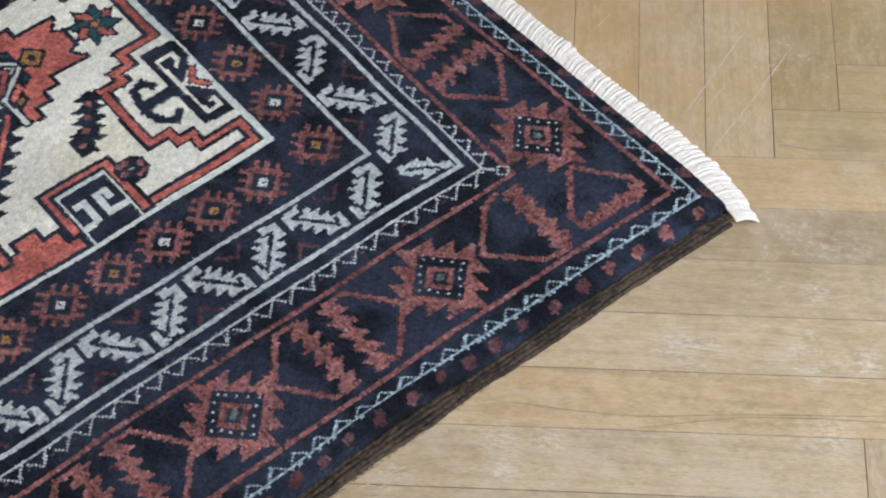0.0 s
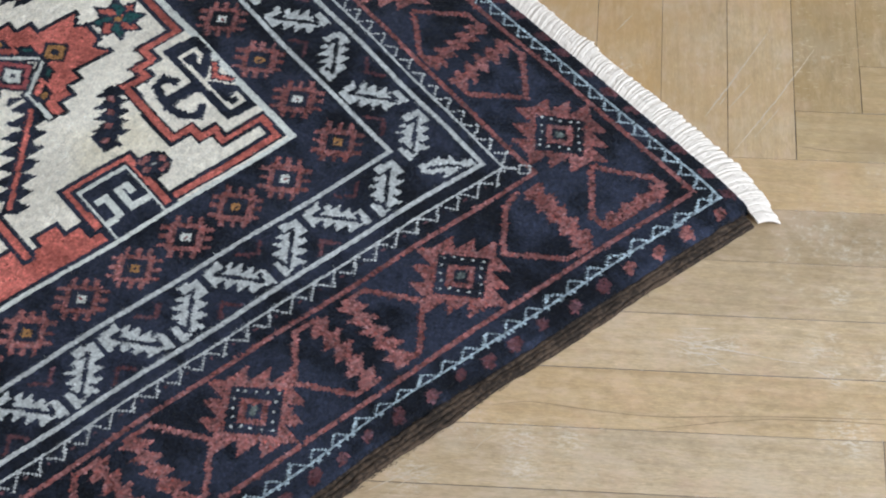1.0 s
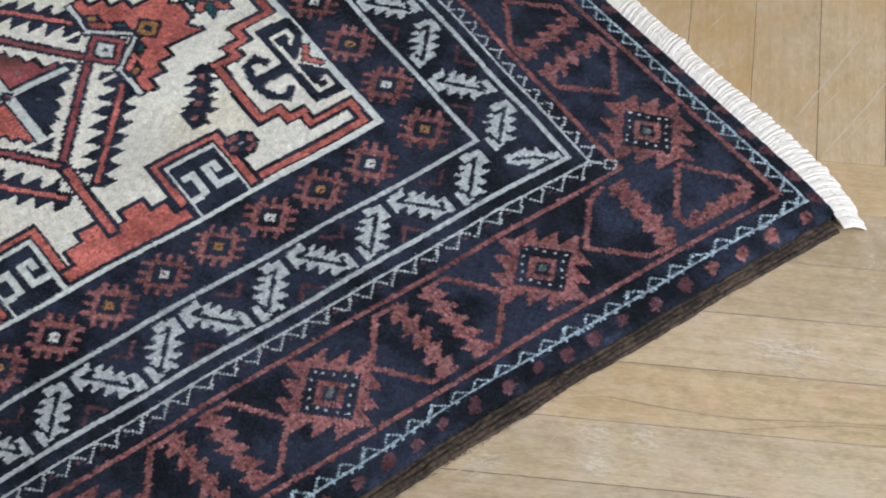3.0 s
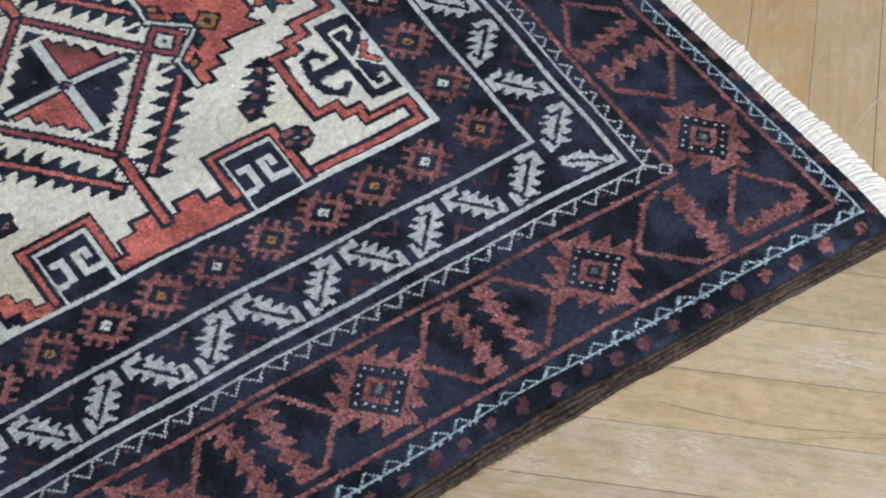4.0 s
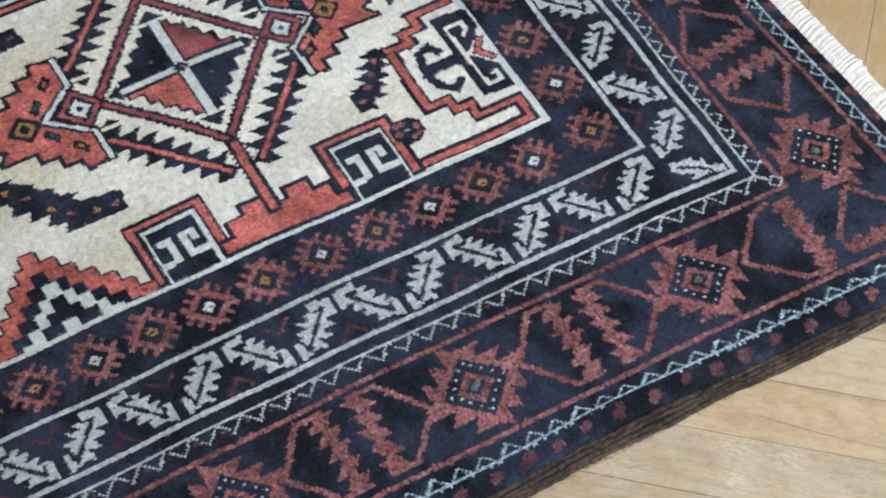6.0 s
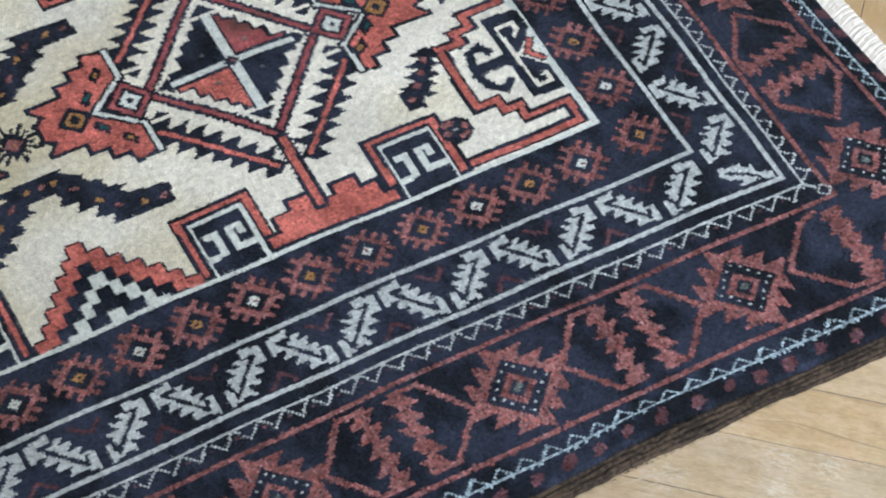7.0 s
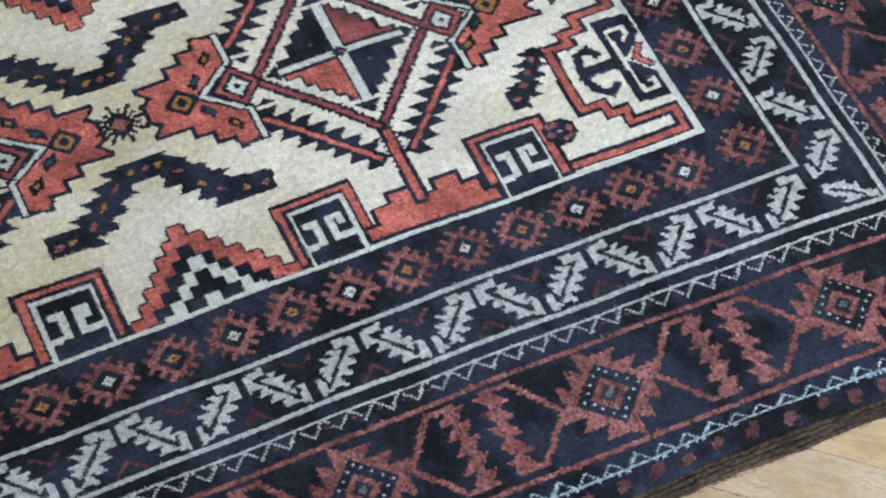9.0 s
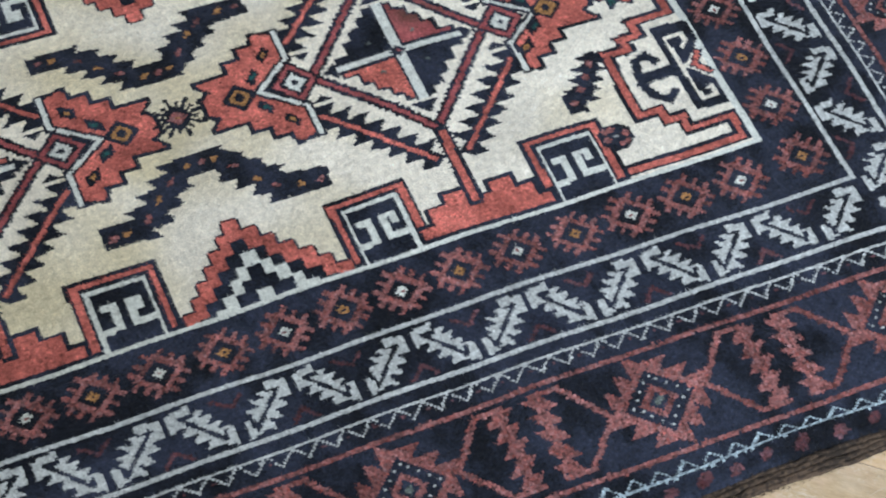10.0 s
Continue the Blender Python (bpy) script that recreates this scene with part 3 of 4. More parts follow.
# little saw-edged leaf and round flower by the corner
stroke(NAVY, [(-371, 474), (-400, 433)], 13, True)
poly(NAVY, [(-417, 419), (-417, 442), (-398, 442), (-398, 416)], True)
teeth(NAVY, (-372, 482), (-404, 438), 4, (-12, 2), True)
teeth(NAVY, (-366, 477), (-396, 426), 5, (9, -4), True)
for x, y in ((-378, 468), (-387, 455), (-396, 443), (-407, 430)):
    lozenge(MADDER, x, y, 0, 4.6, True)
poly(NAVY, [(-390 + 17 * math.cos(radians(45 * k + 22)), 379 + 17 * math.sin(radians(45 * k + 22))) for k in range(8)], True)
for a, b in ((9.5, 2), (-9.5, -2), (-2, 9.5), (2, -9.5), (8, -8), (-8, 8)):
    lozenge(MADDER, -390 + a, 379 + b, 0, 4.2, True)
lozenge(PALE, -390, 379, 0, 2.5, True)

# the other side of the rug mirrors this one
low = int(np.searchsorted(GY, YM))
chart[NY - low:] = chart[:low][::-1]
for cx in (MX, 2 * XM - MX):
    for sx in (1, -1):
        for sy in (1, -1):
            quarter(cx, sx, sy, NAVY if sx == sy else CRIMSON if sy == -1 and cx == MX else RED)
# saw-edged garlands, one at each side of the axis
def garland(at):
    for pts in (((-834, 430), (-834, 453), (-800, 453), (-788, 427)), ((-803, 452), (-750, 504), (-738, 488), (-790, 435)), ((-754, 504), (-712, 503), (-716, 478), (-754, 477)), ((-716, 503), (-664, 446), (-676, 424), (-725, 475)), ((-692, 424), (-672, 452), (-634, 447), (-637, 424))):
        poly(NAVY, [at(*p) for p in pts])
    # right-angled saw teeth along the slanting arms: from, to, how many, the way out, point at the tooth's end
    for p, q, n, out, ahead in (((-801.5, 452), (-750, 503), 4, (-8.5, 10), 0), ((-790, 436), (-752.8, 476.6), 3, (6.5, -10), 1), ((-721, 472), (-676, 424), 4, (-6, -11), 0), ((-717, 493), (-676, 453.7), 3, (9, 8), 1)):
        dx, dy = (q[0] - p[0]) / n, (q[1] - p[1]) / n
        for k in range(n):
            a, b = (p[0] + k * dx, p[1] + k * dy), (p[0] + k * dx + dx, p[1] + k * dy + dy)
            c = b if ahead else a
            poly(NAVY, [at(*a), at(*b), at(c[0] + out[0], c[1] + out[1])])
    for k, (x, y) in enumerate(((-825, 439), (-814, 440), (-793, 449), (-779, 465), (-764, 479), (-745, 491), (-732, 491), (-722, 490), (-709, 475), (-694, 454), (-682, 442), (-661, 436), (-644, 435))):
        lean = 0 if k in (0, 1, 5, 6, 7, 11, 12) else (3 if k < 5 else -3) * (1 if at(0, 1)[1] > at(0, 0)[1] else -1)
        x, y = at(x, y)
        poly((MADDER, ORANGE)[k % 2], [(x - 4.5, y - lean - 2.6), (x + 1, y - 3), (x + 4.5, y + lean + 2), (x - 1, y + 3)])


garland(lambda x, y: (x, y))
garland(lambda x, y: (x - 2, 1101.5 - y))
# small stars on the axis
for k in range(16):
    a = radians(22.5 * k + 11)
    stroke(NAVY, [(XM - 3, 551), (XM - 3 + (23, 17)[k % 2] * math.cos(a), 551 + (23, 17)[k % 2] * math.sin(a))], 3.8)
lozenge(NAVY, XM - 3, 551, 0, 13)
lozenge(MADDER, XM - 3, 551, 0, 9)
lozenge(ORANGE, XM - 3, 551, 0, 3)
for k in range(8):
    a = radians(45 * k + 20)
    c, s = math.cos(a), math.sin(a)
    for dye, r, w in ((NAVY, 29, 10), ((RED, TEAL)[k % 2], 23, 7)):
        poly(dye, [(-320 + r * c, 551 + r * s), (-320 + 11 * c - w * s, 551 + 11 * s + w * c), (-320, 551), (-320 + 11 * c + w * s, 551 + 11 * s - w * c)])
lozenge(NAVY, -320, 551, 0, 8)
lozenge(ORANGE, -320, 551, 0, 4.5)
# the far end mirrors the near one
turn = int(np.searchsorted(GX, 2 * XM + 360))
chart[:, :turn] = chart[:, NX - turn:][:, ::-1]


def lie(px, py):
    """Where a place of the pattern lies on the floor: a hand-woven rug is never quite square."""
    dy = 0.014 * (-px - 300) - np.clip(0.022 * (-px - 560), 0, 0.014 * (-px - 300) - 1) * np.clip((py - 470) / -100, 0, 1) * (px < -560) - 9 * np.clip(1 + px / 300, 0, 1) ** 2
    dx = 0.04 * (py - 300) * np.clip((px + 528) / 328, -1.2, 1) * np.clip((-px - 45) / 90, 0, 1) * np.clip((px + 1400) / 300, 0, 1)
    dx = dx - 7 * np.clip(1 - py / 70, 0, 1) * np.clip(1 + px / 60, 0, 1)
    dx = dx - 0.06 * np.clip(-px - 790, 0, 400)
    side = np.clip(1 - py / 60, 0, 1) * np.clip(-px / 120, 0, 1)
    dy = dy + side * (0.5 * np.sin(px / 27.0) + 0.5 * np.sin(px / 61.0 + 1))
    dy = dy + 4.5 * np.exp(-((px + 378) / 62) ** 2) * np.clip((62 - py) / 18, 0, 1) * np.clip((py - 9) / 13, 0, 1)
    dy = dy + 1.5 * np.clip((-px - 120) / 240, -0.6, 1) * np.clip((40 - py) / 18, 0, 1) * np.clip((py - 9) / 13, 0, 1)
    return (px + dx) / 1000, (py + dy) / 1000


def waves(px, py):
    """How far the rug lifts off the floor: soft waves that end at its edges."""
    rise = 0.0009 * np.sin(px * 0.043 + 1.4 * np.sin(py * 0.019)) + 0.0009 * np.sin(py * 0.05 + 1.2 * np.sin(px * 0.016) + 2)
    return (rise + 0.0012) * np.clip(np.minimum(PX1 - px, py - PY0) / 60, 0, 1) * np.clip(np.minimum(px - PX0, PY1 - py) / 60, 0, 1)


# ---- rug ----
rug = new("rug")
tagged(rug, "hand-knotted wool rug in navy, red and ivory with white fringe", "rug")
rng = np.random.default_rng(4)
vx, vy = np.meshgrid(np.linspace(PX0, PX1, NX + 1), np.linspace(PY0, PY1, NY + 1))
jit = 0.26
jx, jy = rng.normal(0, jit, vx.shape), rng.normal(0, jit, vx.shape)
jx[:, [0, -1]] *= 0.5
jy[[0, -1]] *= 0.5
wx, wy = lie(vx + jx, vy + jy)
wz = 0.010 + rng.normal(0, 0.00025, vx.shape) + waves(vx, vy)
rim = np.minimum(np.minimum(vx - PX0, PX1 - vx), np.minimum(vy - PY0, PY1 - vy))
wz -= 0.005 * np.clip(1 - rim / 5, 0, 1) ** 2
wz = np.where(rim < 0.01, 0.0015, wz)
spots = np.stack([wx, wy, wz], -1).reshape(-1, 3)
fold = np.stack(np.meshgrid(np.where(GX < XM, 2 * XM - GX, GX), np.where(GY > YM, 2 * YM - GY, GY)), -1)


def deep(x, y):
    return np.minimum(x - fold[..., 0], fold[..., 1] - y)


band = np.zeros(chart.shape, dtype=np.int8)
for n, (x, y) in enumerate(((-49, 67), (-146, 180), (-166.5, 204.5), (-214, 256), (-270.5, 323.5))):
    band[deep(x, y) >= 0] = n + 1
# here and there a knot at the edge of a colour strays into the next one
jj, ii = np.meshgrid(np.arange(NY), np.arange(NX), indexing="ij")
stray = np.where(band >= 4, 0.0, 0.035)
pick = chart[np.clip(jj + (rng.random(chart.shape) < stray) * rng.choice((-1, 1), chart.shape), 0, NY - 1), np.clip(ii + (rng.random(chart.shape) < stray) * rng.choice((-1, 1), chart.shape), 0, NX - 1)]
fine_knots = (PALE, BLUE, MILK, ORANGE, TEAL)
chart = np.where(np.isin(chart, fine_knots) | np.isin(pick, fine_knots), chart, pick)
tone = DYES[chart]
tone = tone * np.clip(1 + rng.normal(0, 1, chart.shape) * UNEVEN[chart], 0.3, 2)[..., None]
# madder takes unevenly: some knots turn dusty pink, some brown
hue = rng.normal(0, 1, chart.shape)[..., None] * np.array((0.0, 0.12, 0.15)) + (rng.random(chart.shape) < 0.08)[..., None] * np.array((-0.22, -0.05, 0.0))
tone = np.where(np.isin(chart, (MADDER, PLUM))[..., None], tone * np.clip(1 + hue, 0.4, 1.6), tone)
# abrash: the dark ground drifts between black and blue in weft bands, plus painted sheen
def clouds(fx, fy, seed):
    """Soft unevenness over the whole rug."""
    coarse = np.array([[noise.noise(Vector((x * fx, y * fy, seed))) for x in GX[::4]] for y in GY[::4]])
    wide = np.array([np.interp(GX, GX[::4], row) for row in coarse])
    return np.array([np.interp(GY, GY[::4], col) for col in wide.T]).T


weft = np.array([noise.noise(Vector((x * 0.012, 3.1, 0))) for x in GX])[None, :]
# pile sheen put into the navy, strongest near x -460; darker below y 75
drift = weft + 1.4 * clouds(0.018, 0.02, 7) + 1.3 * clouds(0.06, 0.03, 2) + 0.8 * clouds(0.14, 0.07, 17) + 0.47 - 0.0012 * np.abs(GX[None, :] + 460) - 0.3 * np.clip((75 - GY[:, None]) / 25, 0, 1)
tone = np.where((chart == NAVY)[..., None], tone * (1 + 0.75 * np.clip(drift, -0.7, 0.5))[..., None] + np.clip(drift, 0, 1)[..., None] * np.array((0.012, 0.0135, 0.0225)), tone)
# the reds are rubbed lighter in patches
rubbed = 0.2 - 0.0004 * np.abs(GX[None, :] + 520) + 0.45 * clouds(0.03, 0.03, 31) + 0.4 * clouds(0.09, 0.05, 13)
reds = np.isin(chart, (RED, MADDER, CRIMSON, PLUM))
tone = np.where(reds[..., None], tone * (1 + 1.3 * np.clip(rubbed, -0.45, 0.5))[..., None] + np.clip(rubbed, 0, 1)[..., None] * np.array((0.035, 0.04, 0.04)), tone)
# the ivory wool has yellowed in places
yellow = np.clip(clouds(0.006, 0.008, 21) + 0.5 * clouds(0.02, 0.02, 5) + np.clip((-GX[None, :] - 520) / 360, -0.6, 0.6), 0, 0.8)
for cx in (MX, 2 * XM - MX):  # less so inside the medallion
    yellow = yellow * np.clip(6 * (np.abs(GX[None, :] - cx) / 108 + np.abs(GY[:, None] - YM) / 122 - 1), 0.15, 1)
tone = np.where((chart == IVORY)[..., None], tone * (1 - yellow[..., None] * np.array((0.17, 0.225, 0.42))), tone)
# a brown worn spot in one red quarter of the medallion
spot = np.exp(-((GX[None, :] + 498) / 25) ** 2 - ((GY[:, None] - 592) / 15) ** 2)
spot = 0.8 * spot * reds
tone = tone * (1 - spot)[..., None] + DYES[BROWN] * spot[..., None]
# all but the navy gets darker towards low x and low y, pale wool most
darkening = np.clip((-GX[None, :] - 560) / 450, 0, 1) * np.clip(1.4 - GY[:, None] / 500, 0, 1)
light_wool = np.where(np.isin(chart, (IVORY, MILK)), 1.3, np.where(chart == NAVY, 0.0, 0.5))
tone = tone * (1 - (darkening * light_wool)[..., None] * np.array((0.24, 0.25, 0.3)))
tone = np.clip(tone, 0.002, 1)

corner = (np.arange(NY)[:, None] * (NX + 1) + np.arange(NX)[None, :])
quads = np.stack([corner, corner + 1, corner + NX + 2, corner + NX + 1], -1)
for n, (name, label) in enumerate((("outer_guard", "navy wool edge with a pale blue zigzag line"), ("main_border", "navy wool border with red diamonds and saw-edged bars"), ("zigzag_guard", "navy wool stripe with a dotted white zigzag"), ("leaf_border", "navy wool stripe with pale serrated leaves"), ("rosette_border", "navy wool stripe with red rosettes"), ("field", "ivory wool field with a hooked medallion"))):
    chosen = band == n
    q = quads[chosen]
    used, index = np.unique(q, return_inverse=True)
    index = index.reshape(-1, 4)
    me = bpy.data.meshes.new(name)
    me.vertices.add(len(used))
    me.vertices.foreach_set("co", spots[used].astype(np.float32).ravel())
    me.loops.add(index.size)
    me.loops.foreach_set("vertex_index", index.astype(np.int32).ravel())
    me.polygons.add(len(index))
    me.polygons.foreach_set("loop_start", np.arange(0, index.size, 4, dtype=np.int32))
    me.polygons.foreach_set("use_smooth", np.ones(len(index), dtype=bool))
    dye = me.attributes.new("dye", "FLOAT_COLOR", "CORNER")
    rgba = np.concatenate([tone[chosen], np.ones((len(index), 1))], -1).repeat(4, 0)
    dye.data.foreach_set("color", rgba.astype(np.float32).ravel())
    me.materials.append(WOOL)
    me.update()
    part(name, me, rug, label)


def nap_mesh(per_knot):
    """Cut yarn ends standing out of the pile: slim blades that lean with the nap."""
    j, i = np.nonzero((GX[None, :] > -1060) & (GY[:, None] < 860))
    j, i = j.repeat(per_knot), i.repeat(per_knot)
    n = len(i)
    px = GX[i] + rng.uniform(-1.1, 1.1, n)
    py = GY[j] + rng.uniform(-1.1, 1.1, n)
    far = np.minimum(PX1 - px, py - PY0)
    lean = 2.6 + rng.normal(0, 0.7, n)
    swirl = math.pi + 0.5 * np.sin(px * 0.013 + py * 0.021) + rng.normal(0, 0.6, n)
    ux, uy = np.cos(swirl), np.sin(swirl)
    half = 0.34
    pts = np.empty((n, 3, 3))
    for k, (a, b, z) in enumerate(((0, half, 0.0094), (0, -half, 0.0094), (1, 0, 0.0112))):
        x, y = lie(px + a * lean * ux - b * uy, py + a * lean * uy + b * ux)
        pts[:, k] = np.stack([x, y, z + waves(px, py) - 0.004 * np.clip(1 - far / 5, 0, 1) ** 2], -1)
    me = bpy.data.meshes.new("nap")
    me.vertices.add(3 * n)
    me.vertices.foreach_set("co", pts.astype(np.float32).ravel())
    me.loops.add(3 * n)
    me.loops.foreach_set("vertex_index", np.arange(3 * n, dtype=np.int32))
    me.polygons.add(n)
    me.polygons.foreach_set("loop_start", np.arange(0, 3 * n, 3, dtype=np.int32))
    dye = me.attributes.new("dye", "FLOAT_COLOR", "CORNER")
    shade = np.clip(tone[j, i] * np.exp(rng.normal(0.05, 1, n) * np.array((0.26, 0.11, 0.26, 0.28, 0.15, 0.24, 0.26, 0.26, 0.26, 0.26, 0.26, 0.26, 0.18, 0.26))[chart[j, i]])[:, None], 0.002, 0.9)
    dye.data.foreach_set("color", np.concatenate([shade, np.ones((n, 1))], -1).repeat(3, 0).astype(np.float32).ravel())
    me.materials.append(WOOL)
    me.update()
    return me


tagged(part("nap", nap_mesh(3), rug, "soft cut wool nap"), kind="stuff")


def cord(name, offset, radius, mat, seed, far=False):
    """One hair cord of the overcast selvedge along one side of the rug."""
    r = random.Random(seed)
    n, ring_n, verts, faces = 700, 7, [], []
    for i in range(n + 1):
        px = PX1 - 10 - (PX1 - PX0 - 16) * i / n
        wob = 2.0 * noise.noise(Vector((px * 0.02, offset * 0.2, seed * 0.4))) + 0.9 * noise.noise(Vector((px * 0.09, offset, seed)))
        x, y = lie(px, PY1 - offset - wob if far else PY0 + offset + wob)
        rad = radius * (1 + 0.3 * noise.noise(Vector((px * 0.07, seed, 3))) + 0.015 * r.uniform(-1, 1)) / 1000
        for k in range(ring_n):
            a = math.tau * k / ring_n
            verts.append((x, y + rad * 1.15 * math.cos(a), max(0.0004, rad * 0.95 + rad * math.sin(a))))
    for i in range(n):
        for k in range(ring_n):
            a, b = i * ring_n + k, i * ring_n + (k + 1) % ring_n
            faces.append((a, b, b + ring_n, a + ring_n))
    return mesh_of(name, verts, faces, mat, True)


selvedge = part("selvedge", cord("selvedge", -0.8, 2.5, GOAT, 1), rug, "dark brown overcast goat-hair edge")
for k, (off, rad) in enumerate(((-4.2, 2.5), (-7.7, 2.4), (-11.2, 2.0))):
    part("cord", cord("cord", off, rad, GOAT, k + 2), selvedge)
far_selvedge = part("selvedge", cord("selvedge", -0.6, 2.5, GOAT, 9, True), rug, "dark brown overcast goat-hair edge")
for k, (off, rad) in enumerate(((-4.2, 2.5), (-7.7, 2.4), (-11.2, 2.0))):
    part("cord", cord("cord", off, rad, GOAT, k + 12, True), far_selvedge)


def stray_hair(count, seed):
    """Coarse hairs that stick out of the overcast edge."""
    r = random.Random(seed)
    verts, faces = [], []
    for _ in range(count):
        px, off = r.uniform(PX0 + 10, PX1 - 8), r.uniform(-13.5, 2.5)
        a = r.gauss(-0.12, 0.5) + (math.pi if r.random() < 0.5 else 0)
        ln, w = r.uniform(1.5, 5.5), 0.26
        z = 0.0025 + 0.0045 * r.random() if off > -10.5 else 0.002 * r.random() + 0.0006
        base = len(verts)
        for u, v, up in ((0, w, 0), (0, -w, 0), (1, 0, 0.0006)):
            x, y = lie(px + u * ln * math.cos(a) - v * math.sin(a), PY0 + off + u * ln * math.sin(a) + v * math.cos(a))
            verts.append((float(x), float(y), z + up))
        faces.append((base, base + 1, base + 2))
    return mesh_of("stray_hair", verts, faces, GOAT)


tagged(part("stray_hair", stray_hair(4600, 8), selvedge), kind="stuff")

# fringe: short twisted cotton tassels, packed side by side
FRINGE_LENGTHS = (27.5, 28.5, 29, 28)


def tassel(length, seed):
    r = random.Random(seed)
    verts, faces, n, m = [], [], 14, 8
    bend = r.uniform(-1, 1)
    for i in range(n + 1):
        f = i / n
        rad = 2.05 * (1 - 0.85 * max(0, f - 0.86) / 0.14 * max(0, f - 0.86) / 0.14) * (1 + 0.05 * r.uniform(-1, 1)) + 0.2
        cx, cy, cz = length * f, bend * f * f + 1.2 * math.sin(3 * f), 4.6 * (1 - f ** 1.6) + rad * 0.9 + 1.6 * math.sin(math.pi * f)
        for k in range(m):
            a = math.tau * k / m + f * 4
            bump = 1 + 0.05 * math.cos(3 * (a - f * 7))
            verts.append((cx / 1000, (cy + rad * bump * math.cos(a)) / 1000, max(0.2, cz + 0.8 * rad * bump * math.sin(a)) / 1000))
    for i in range(n):
        for k in range(m):
            a, b = i * m + k, i * m + (k + 1) % m
            faces.append((a, b, b + m, a + m))
    faces.append([n * m + k for k in range(m)])
    return mesh_of("tassel", verts, faces, COTTON, True)


kinds = [tassel(FRINGE_LENGTHS[k % 4], k) for k in range(8)]
web = [lie(np.float64(-17 + x * min(1, 0.2 + y / 130)), np.float64(y)) for y in np.linspace(16, 1098, 90) for x in (0, 6, 19, 28)]
web_v = [(float(x), float(y), (0.0085, 0.009, 0.0066, 0.0012)[k % 4]) for k, (x, y) in enumerate(web)]
web_f = [(4 * a + b, 4 * a + b + 1, 4 * a + b + 5, 4 * a + b + 4) for a in range(89) for b in range(3)]
fringe = part("fringe", mesh_of("fringe", web_v, web_f, COTTON, True), rug, "short white twisted cotton fringe")
r = random.Random(11)
y = 8.0
far_v, far_f = [], []
while y < 1096:
    x0, y0 = lie(np.float64(PX1 - 3 - 5 * max(0, 1 - y / 34)), np.float64(y))
    swell = 1.0 - 0.22 * max(0, 1 - y / 46) + 0.12 * noise.noise(Vector((y * 0.012, 0.4, 2))) - 0.1 * math.exp(-((y - 228) / 7) ** 2) + 0.14 * math.exp(-((y - 250) / 11) ** 2)
    turn = 20 - 20 * max(0, min(1, (250 - y) / 140)) - 32 * max(0, min(1, (125 - y) / 105))
    stands = pose(float(x0), float(y0), r.uniform(0, 0.0008), 0, 0, turn + r.uniform(-1, 1) * min(4, 1.5 + y / 60)) @ Matrix.Diagonal((swell * r.uniform(0.96, 1.03), 1, 1, 1))
    kind = kinds[r.randrange(8)]
    if y < 520:
        part("tassel", kind, fringe).matrix_basis = stands
    else:
        base = len(far_v)
        far_v += [stands @ v.co for v in kind.vertices]
        far_f += [[base + k for k in f.vertices] for f in kind.polygons]
    y += r.uniform(1.55, 2.2)

y = 4.0
while y < 1096:
    x0, y0 = lie(np.float64(PX0 + 3), np.float64(y))
    stands = pose(float(x0), float(y0), r.uniform(0, 0.0008), 0, 0, 175 + r.uniform(-4, 4))
    kind = kinds[r.randrange(8)]
    base = len(far_v)
    far_v += [stands @ v.co for v in kind.vertices]
    far_f += [[base + k for k in f.vertices] for f in kind.polygons]
    y += r.uniform(2.2, 3.0)
tagged(part("tassels", mesh_of("tassels", far_v, far_f, COTTON, True), fringe), kind="stuff")

# ---- parquet strips, laid last ----
ORIGIN = Vector((0.0571, 0.0272, 0))
ALONG = 0.06064 * Vector((math.cos(radians(-43.06)), math.sin(radians(-43.06)), 0))
ACROSS = 0.05822 * Vector((math.cos(radians(45.51)), math.sin(radians(45.51)), 0))
N = 7


def strip(w, h, gap):
    """Corners of one strip in the lattice, inset by half the joint, with eased top edges."""
    a, b = ALONG * w, ACROSS * h
    pa, pb = a.normalized(), b.normalized()
    ease = 0.9 * gap
    out = []
    for z, s in ((-0.0008, gap), (-ease, gap), (0.0, gap + ease)):
        for i, j in ((0, 0), (1, 0), (1, 1), (0, 1)):
            out.append(a * i + b * j + pa * (s if i == 0 else -s) + pb * (s if j == 0 else -s) + Vector((0, 0, z)))
    faces = [(8, 9, 10, 11)] + [(k + c, k + (c + 1) % 4, k + 4 + (c + 1) % 4, k + 4 + c) for k in (0, 4) for c in range(4)]
    return out, faces


def uv_of(me, verts, along):
    layer = me.uv_layers.new(name="grain")
    side = ALONG.normalized() if along else ACROSS.normalized()
    up = ACROSS.normalized() if along else ALONG.normalized()
    for loop in me.loops:
        co = Vector(verts[loop.vertex_index])
        layer.data[loop.index].uv = (co.dot(side), co.dot(up))


shapes = []
for w, h, gap in ((N, 1, 0.00042), (1, N, 0.0003), (N, 1, 0.00028), (1, N, 0.00017)):
    vs, fs = strip(w, h, gap)
    me = mesh_of("strip", vs, fs, OAK)
    uv_of(me, vs, w > h)
    shapes.append((me, vs, fs))
near, rest = [], []
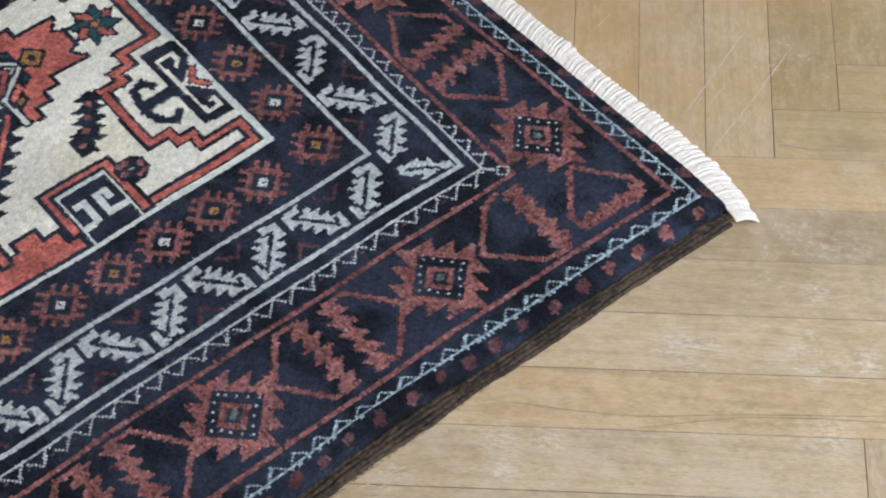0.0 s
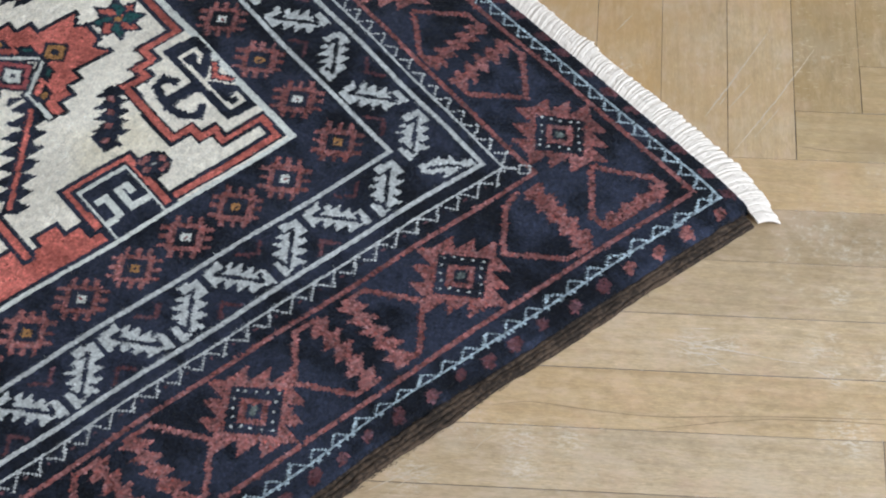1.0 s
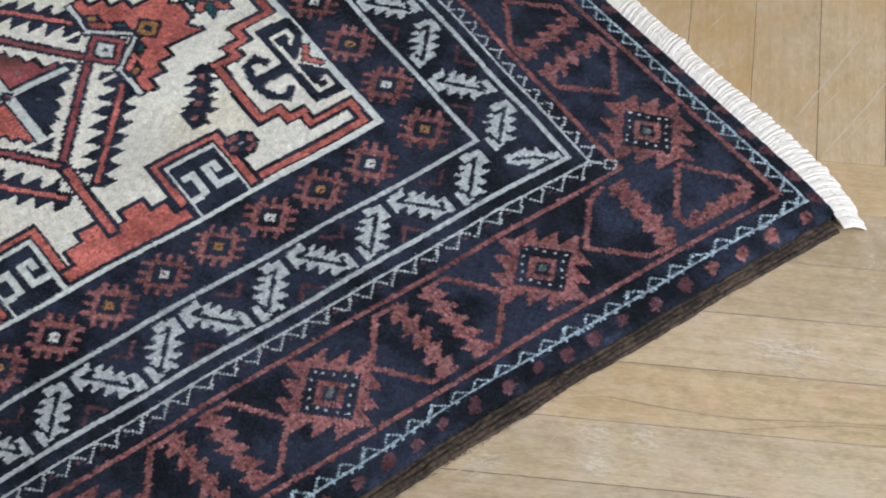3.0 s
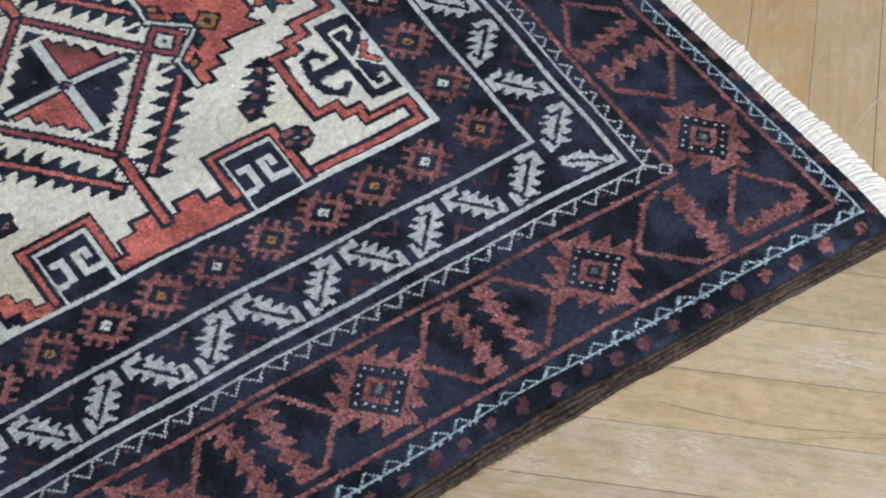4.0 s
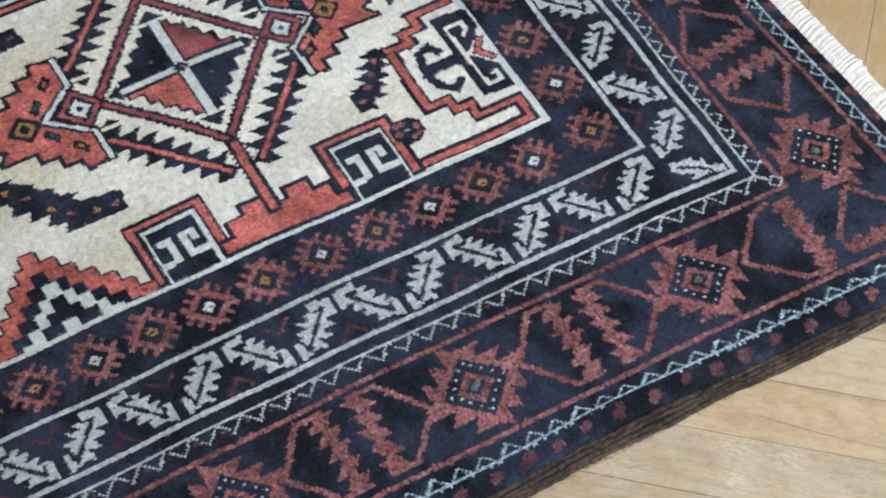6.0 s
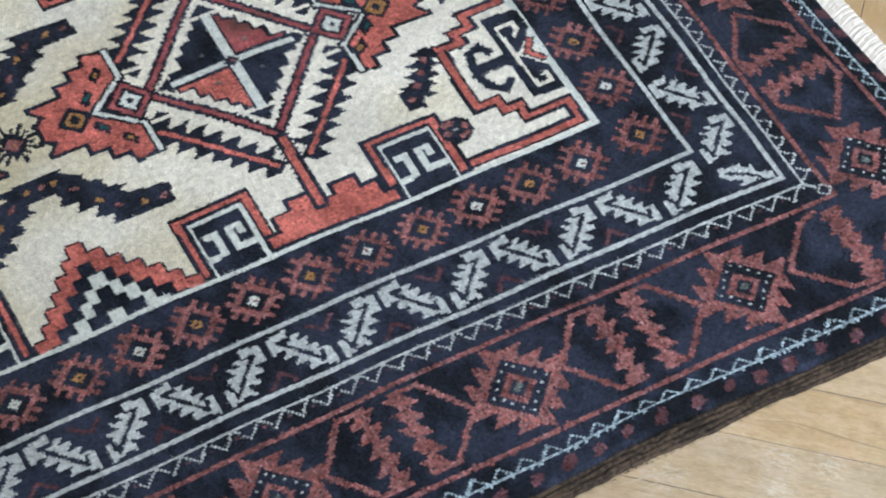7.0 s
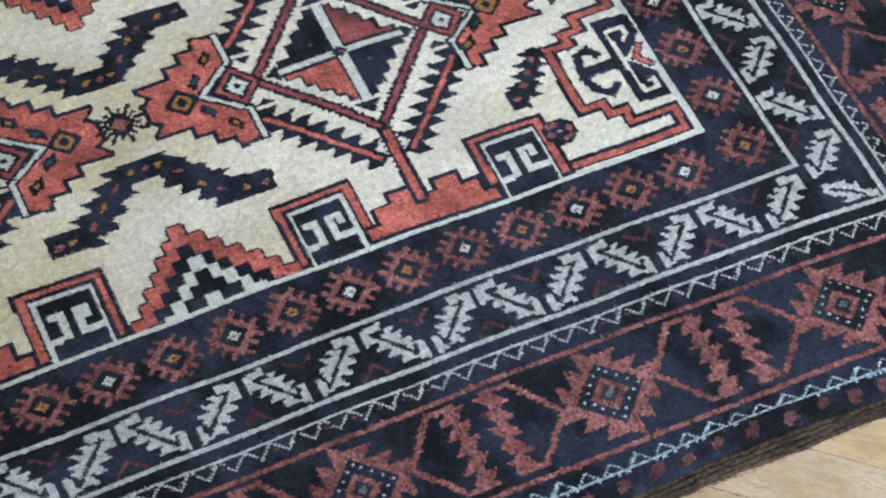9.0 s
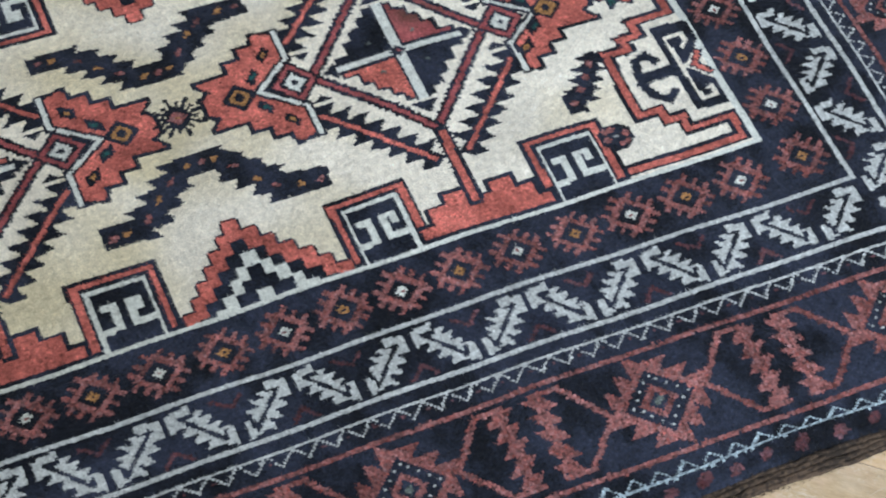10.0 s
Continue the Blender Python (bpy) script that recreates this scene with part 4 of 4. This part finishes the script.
for i in range(-80, 90):
    for j in range(-80, 90):
        for kind, hit in ((0, (i - j) % (2 * N) == 0), (1, (j - i - 1) % (2 * N) == 0)):
            if hit:
                at = ORIGIN + ALONG * i + ACROSS * j
                mid = at + (ALONG * N + ACROSS if kind == 0 else ALONG + ACROSS * N) * 0.5
                if X0 - 0.13 < mid.x < X1 + 0.13 and Y0 - 0.13 < mid.y < Y1 + 0.13:
                    rest.append(((mid - Vector((-0.05, 0.0, 0))).length, kind, at, (kind, i, j)))
rest.sort(key=lambda e: e[0])
near, rest = rest[:290], rest[290:]
r = random.Random(3)
STAINED = {(0, -1, -1): OAK_OCHRE, (0, -5, -5): OAK_OCHRE, (0, 0, 0): OAK_OLIVE, (0, 1, 1): OAK_OLIVE, (1, 0, 1): OAK_OLIVE, (1, 1, 2): OAK_OLIVE,
           (0, -2, -2): OAK_GREY, (0, -3, -3): OAK_GREY, (0, -6, -6): OAK_GREY, (0, -7, -7): OAK_GREY, (1, -3, -2): OAK_OCHRE}
for _, kind, at, key in near:
    ob = part("strip", shapes[kind + 2 * (r.random() < 0.4)][0], floor)
    ob.location = at
    if key in STAINED:
        ob.material_slots[0].link = "OBJECT"
        ob.material_slots[0].material = STAINED[key]
verts, faces, uvs = [], [], []
for _, kind, at, _ in rest:
    me, vs, fs = shapes[kind]
    base = len(verts)
    verts += [v + at for v in vs]
    faces += [[base + k for k in f] for f in fs]
me = mesh_of("strips", verts, faces, OAK_JOINED)
layer = me.uv_layers.new(name="grain")
per = []
for _, kind, at, _ in rest:
    per += [tuple(u.uv) for u in shapes[kind][0].uv_layers[0].data]
layer.data.foreach_set("uv", [c for uv in per for c in uv])
tagged(part("strips", me, floor), kind="stuff")


def scored(name, pts, width, mat, seed):
    """A fine mark in the lacquer: a slim strip that swells and fades along a curve."""
    r = random.Random(seed)
    verts, faces = [], []
    n, high = 36, 0.00022 + 0.000004 * seed
    ends = [Vector(pts[0]) * 2 - Vector(pts[1])] + [Vector(p) for p in pts] + [Vector(pts[-1]) * 2 - Vector(pts[-2])]
    for i in range(n + 1):
        f = i / n * (len(pts) - 1)
        k = min(int(f), len(pts) - 2)
        u = f - k
        a, b, c, d = ends[k:k + 4]
        p = 0.5 * (2 * b + (c - a) * u + (2 * a - 5 * b + 4 * c - d) * u * u + (3 * b - a - 3 * c + d) * u ** 3)
        side = (c - b).orthogonal().normalized()
        w = width * (0.25 + 0.75 * math.sin(math.pi * i / n)) * r.uniform(0.5, 1.0)
        p = p + side * r.uniform(-0.2, 0.2) * width
        verts += [(p.x + side.x * w / 2, p.y + side.y * w / 2, high), (p.x - side.x * w / 2, p.y - side.y * w / 2, high)]
    for i in range(n):
        faces.append((2 * i, 2 * i + 1, 2 * i + 3, 2 * i + 2))
    return part(name, mesh_of(name, verts, faces, mat), floor)


SCORED = plain("scored_lacquer", (0.57, 0.45, 0.33), 0.6, 200, 0.1, 0.1)
CHIPPED = plain("chipped_grey_lacquer", (0.5, 0.48, 0.46), 0.7, 200, 0.1, 0.15)
GRAIN_LINE = plain("brown_grain_line", (0.31, 0.215, 0.12), 0.7, 200, 0.1, 0.15)
for k, (w, *pts) in enumerate((
    (0.0022, (0.03, 0.1155), (0.074, 0.1287), (0.154, 0.1546)), (0.0016, (0.054, 0.109), (0.092, 0.1176)), (0.0015, (0.05, 0.117), (0.062, 0.121)),
    (0.0018, (0.0196, 0.0692), (0.09, 0.0871), (0.167, 0.11)), (0.0013, (0.042, 0.246), (0.069, 0.252)), (0.0012, (0.047, 0.069), (0.095, 0.081)),
    (0.0016, (-0.447, 0.006), (-0.42, 0.0), (-0.386, -0.014)), (0.0014, (-0.436, -0.006), (-0.41, -0.008), (-0.39, -0.02)), (0.0013, (-0.425, 0.004), (-0.395, -0.006)), (0.0012, (-0.36, -0.02), (-0.345, -0.018), (-0.33, -0.02)),
)):
    scored("scratch", pts, w, SCORED, k)
for k, (w, *pts) in enumerate((
    (0.0012, (-0.3193, 0.0039), (-0.2926, -0.014), (-0.2641, -0.047), (-0.2237, -0.0901), (-0.1645, -0.1395), (-0.0764, -0.2172), (0.0, -0.285)),
    (0.0012, (-0.2433, -0.0909), (-0.2046, -0.1157), (-0.1596, -0.1473), (-0.1157, -0.1863), (-0.0804, -0.2208), (0.0, -0.295)),
    (0.0013, (0.0667, 0.0401), (0.0939, 0.0071), (0.1348, -0.0299)),
)):
    scored("grain_line", pts, w, GRAIN_LINE, k + 20)
WHITENED = plain("whitened_lacquer", (0.62, 0.51, 0.4), 0.7, 200, 0.1, 0.1)
for k, (w, *pts) in enumerate((
    (0.0022, (-0.166, -0.04), (-0.1554, -0.0529), (-0.1458, -0.0663), (-0.1332, -0.0831), (-0.1215, -0.0976)), (0.0011, (-0.1235, -0.095), (-0.1093, -0.1147), (-0.0938, -0.1317)),
    (0.0016, (-0.1594, -0.0569), (-0.148, -0.0665), (-0.1335, -0.0769)), (0.0014, (-0.164, -0.052), (-0.158, -0.0655), (-0.144, -0.078)),
    (0.002, (-0.096, -0.139), (-0.0929, -0.1435), (-0.0905, -0.155)), (0.0022, (-0.094, -0.156), (-0.0905, -0.1635)),
)):
    scored("scratch", pts, w, WHITENED, k + 60)
r = random.Random(5)
for k in range(12):  # a spray of fine scratches
    x, y, a, ln = -0.15 + r.gauss(0, 0.011), -0.066 + r.gauss(0, 0.009), radians(-50 + r.uniform(-25, 25)), r.uniform(0.006, 0.02)
    scored("scratch", ((x, y), (x + ln * math.cos(a), y + ln * math.sin(a))), 0.0011, WHITENED, k + 40)
# pale ray flecks that lie across the growth lines of two strips
FLECK = plain("pale_ray_fleck", (0.53, 0.4, 0.24), 0.5, 200, 0.1, 0.15)
verts, faces = [], []
run, over = ALONG.normalized(), ACROSS.normalized()
for _ in range(230):
    if r.random() < 0.6:
        p = ORIGIN + ALONG * r.choice((r.uniform(0.03, 0.35), r.uniform(0.6, 0.95))) + ACROSS * r.uniform(1.1, 4.6)
    else:
        p = ORIGIN + ALONG * r.uniform(1.05, 1.95) + ACROSS * r.uniform(2.1, 4.8)
    a = run * math.cos(r.gauss(0.1, 0.25)) + over * r.gauss(0, 0.25)
    d, e = a * r.uniform(0.001, 0.0042), over * r.uniform(0.0002, 0.00045)
    base = len(verts)
    verts += [(q.x, q.y, 0.00022) for q in (p - d, p - d * 0.3 - e, p + d * 0.4 - e, p + d, p + d * 0.3 + e, p - d * 0.4 + e)]
    faces.append(tuple(base + k for k in range(6)))
tagged(part("ray_fleck", mesh_of("ray_fleck", verts, faces, FLECK), floor), kind="stuff")
# chips along the joints
verts, faces = [], []
for _ in range(1100):
    kind, at = r.choice(near[:150])[1:3]
    side, over = (ALONG, ACROSS) if kind == 0 else (ACROSS, ALONG)
    p = at + side * N * r.random() + over * r.choice((0, 1)) + over.normalized() * r.choice((-1, 1)) * r.uniform(0.0004, 0.0009)
    d, e = side.normalized() * r.uniform(0.0004, 0.0022), over.normalized() * r.uniform(0.0001, 0.0003)
    base = len(verts)
    verts += [(q.x, q.y, 0.00065) for q in (p - d, p - e, p + d, p + e)]
    faces.append((base, base + 1, base + 2, base + 3))
tagged(part("chips", mesh_of("chips", verts, faces, CHIPPED), floor), kind="stuff")
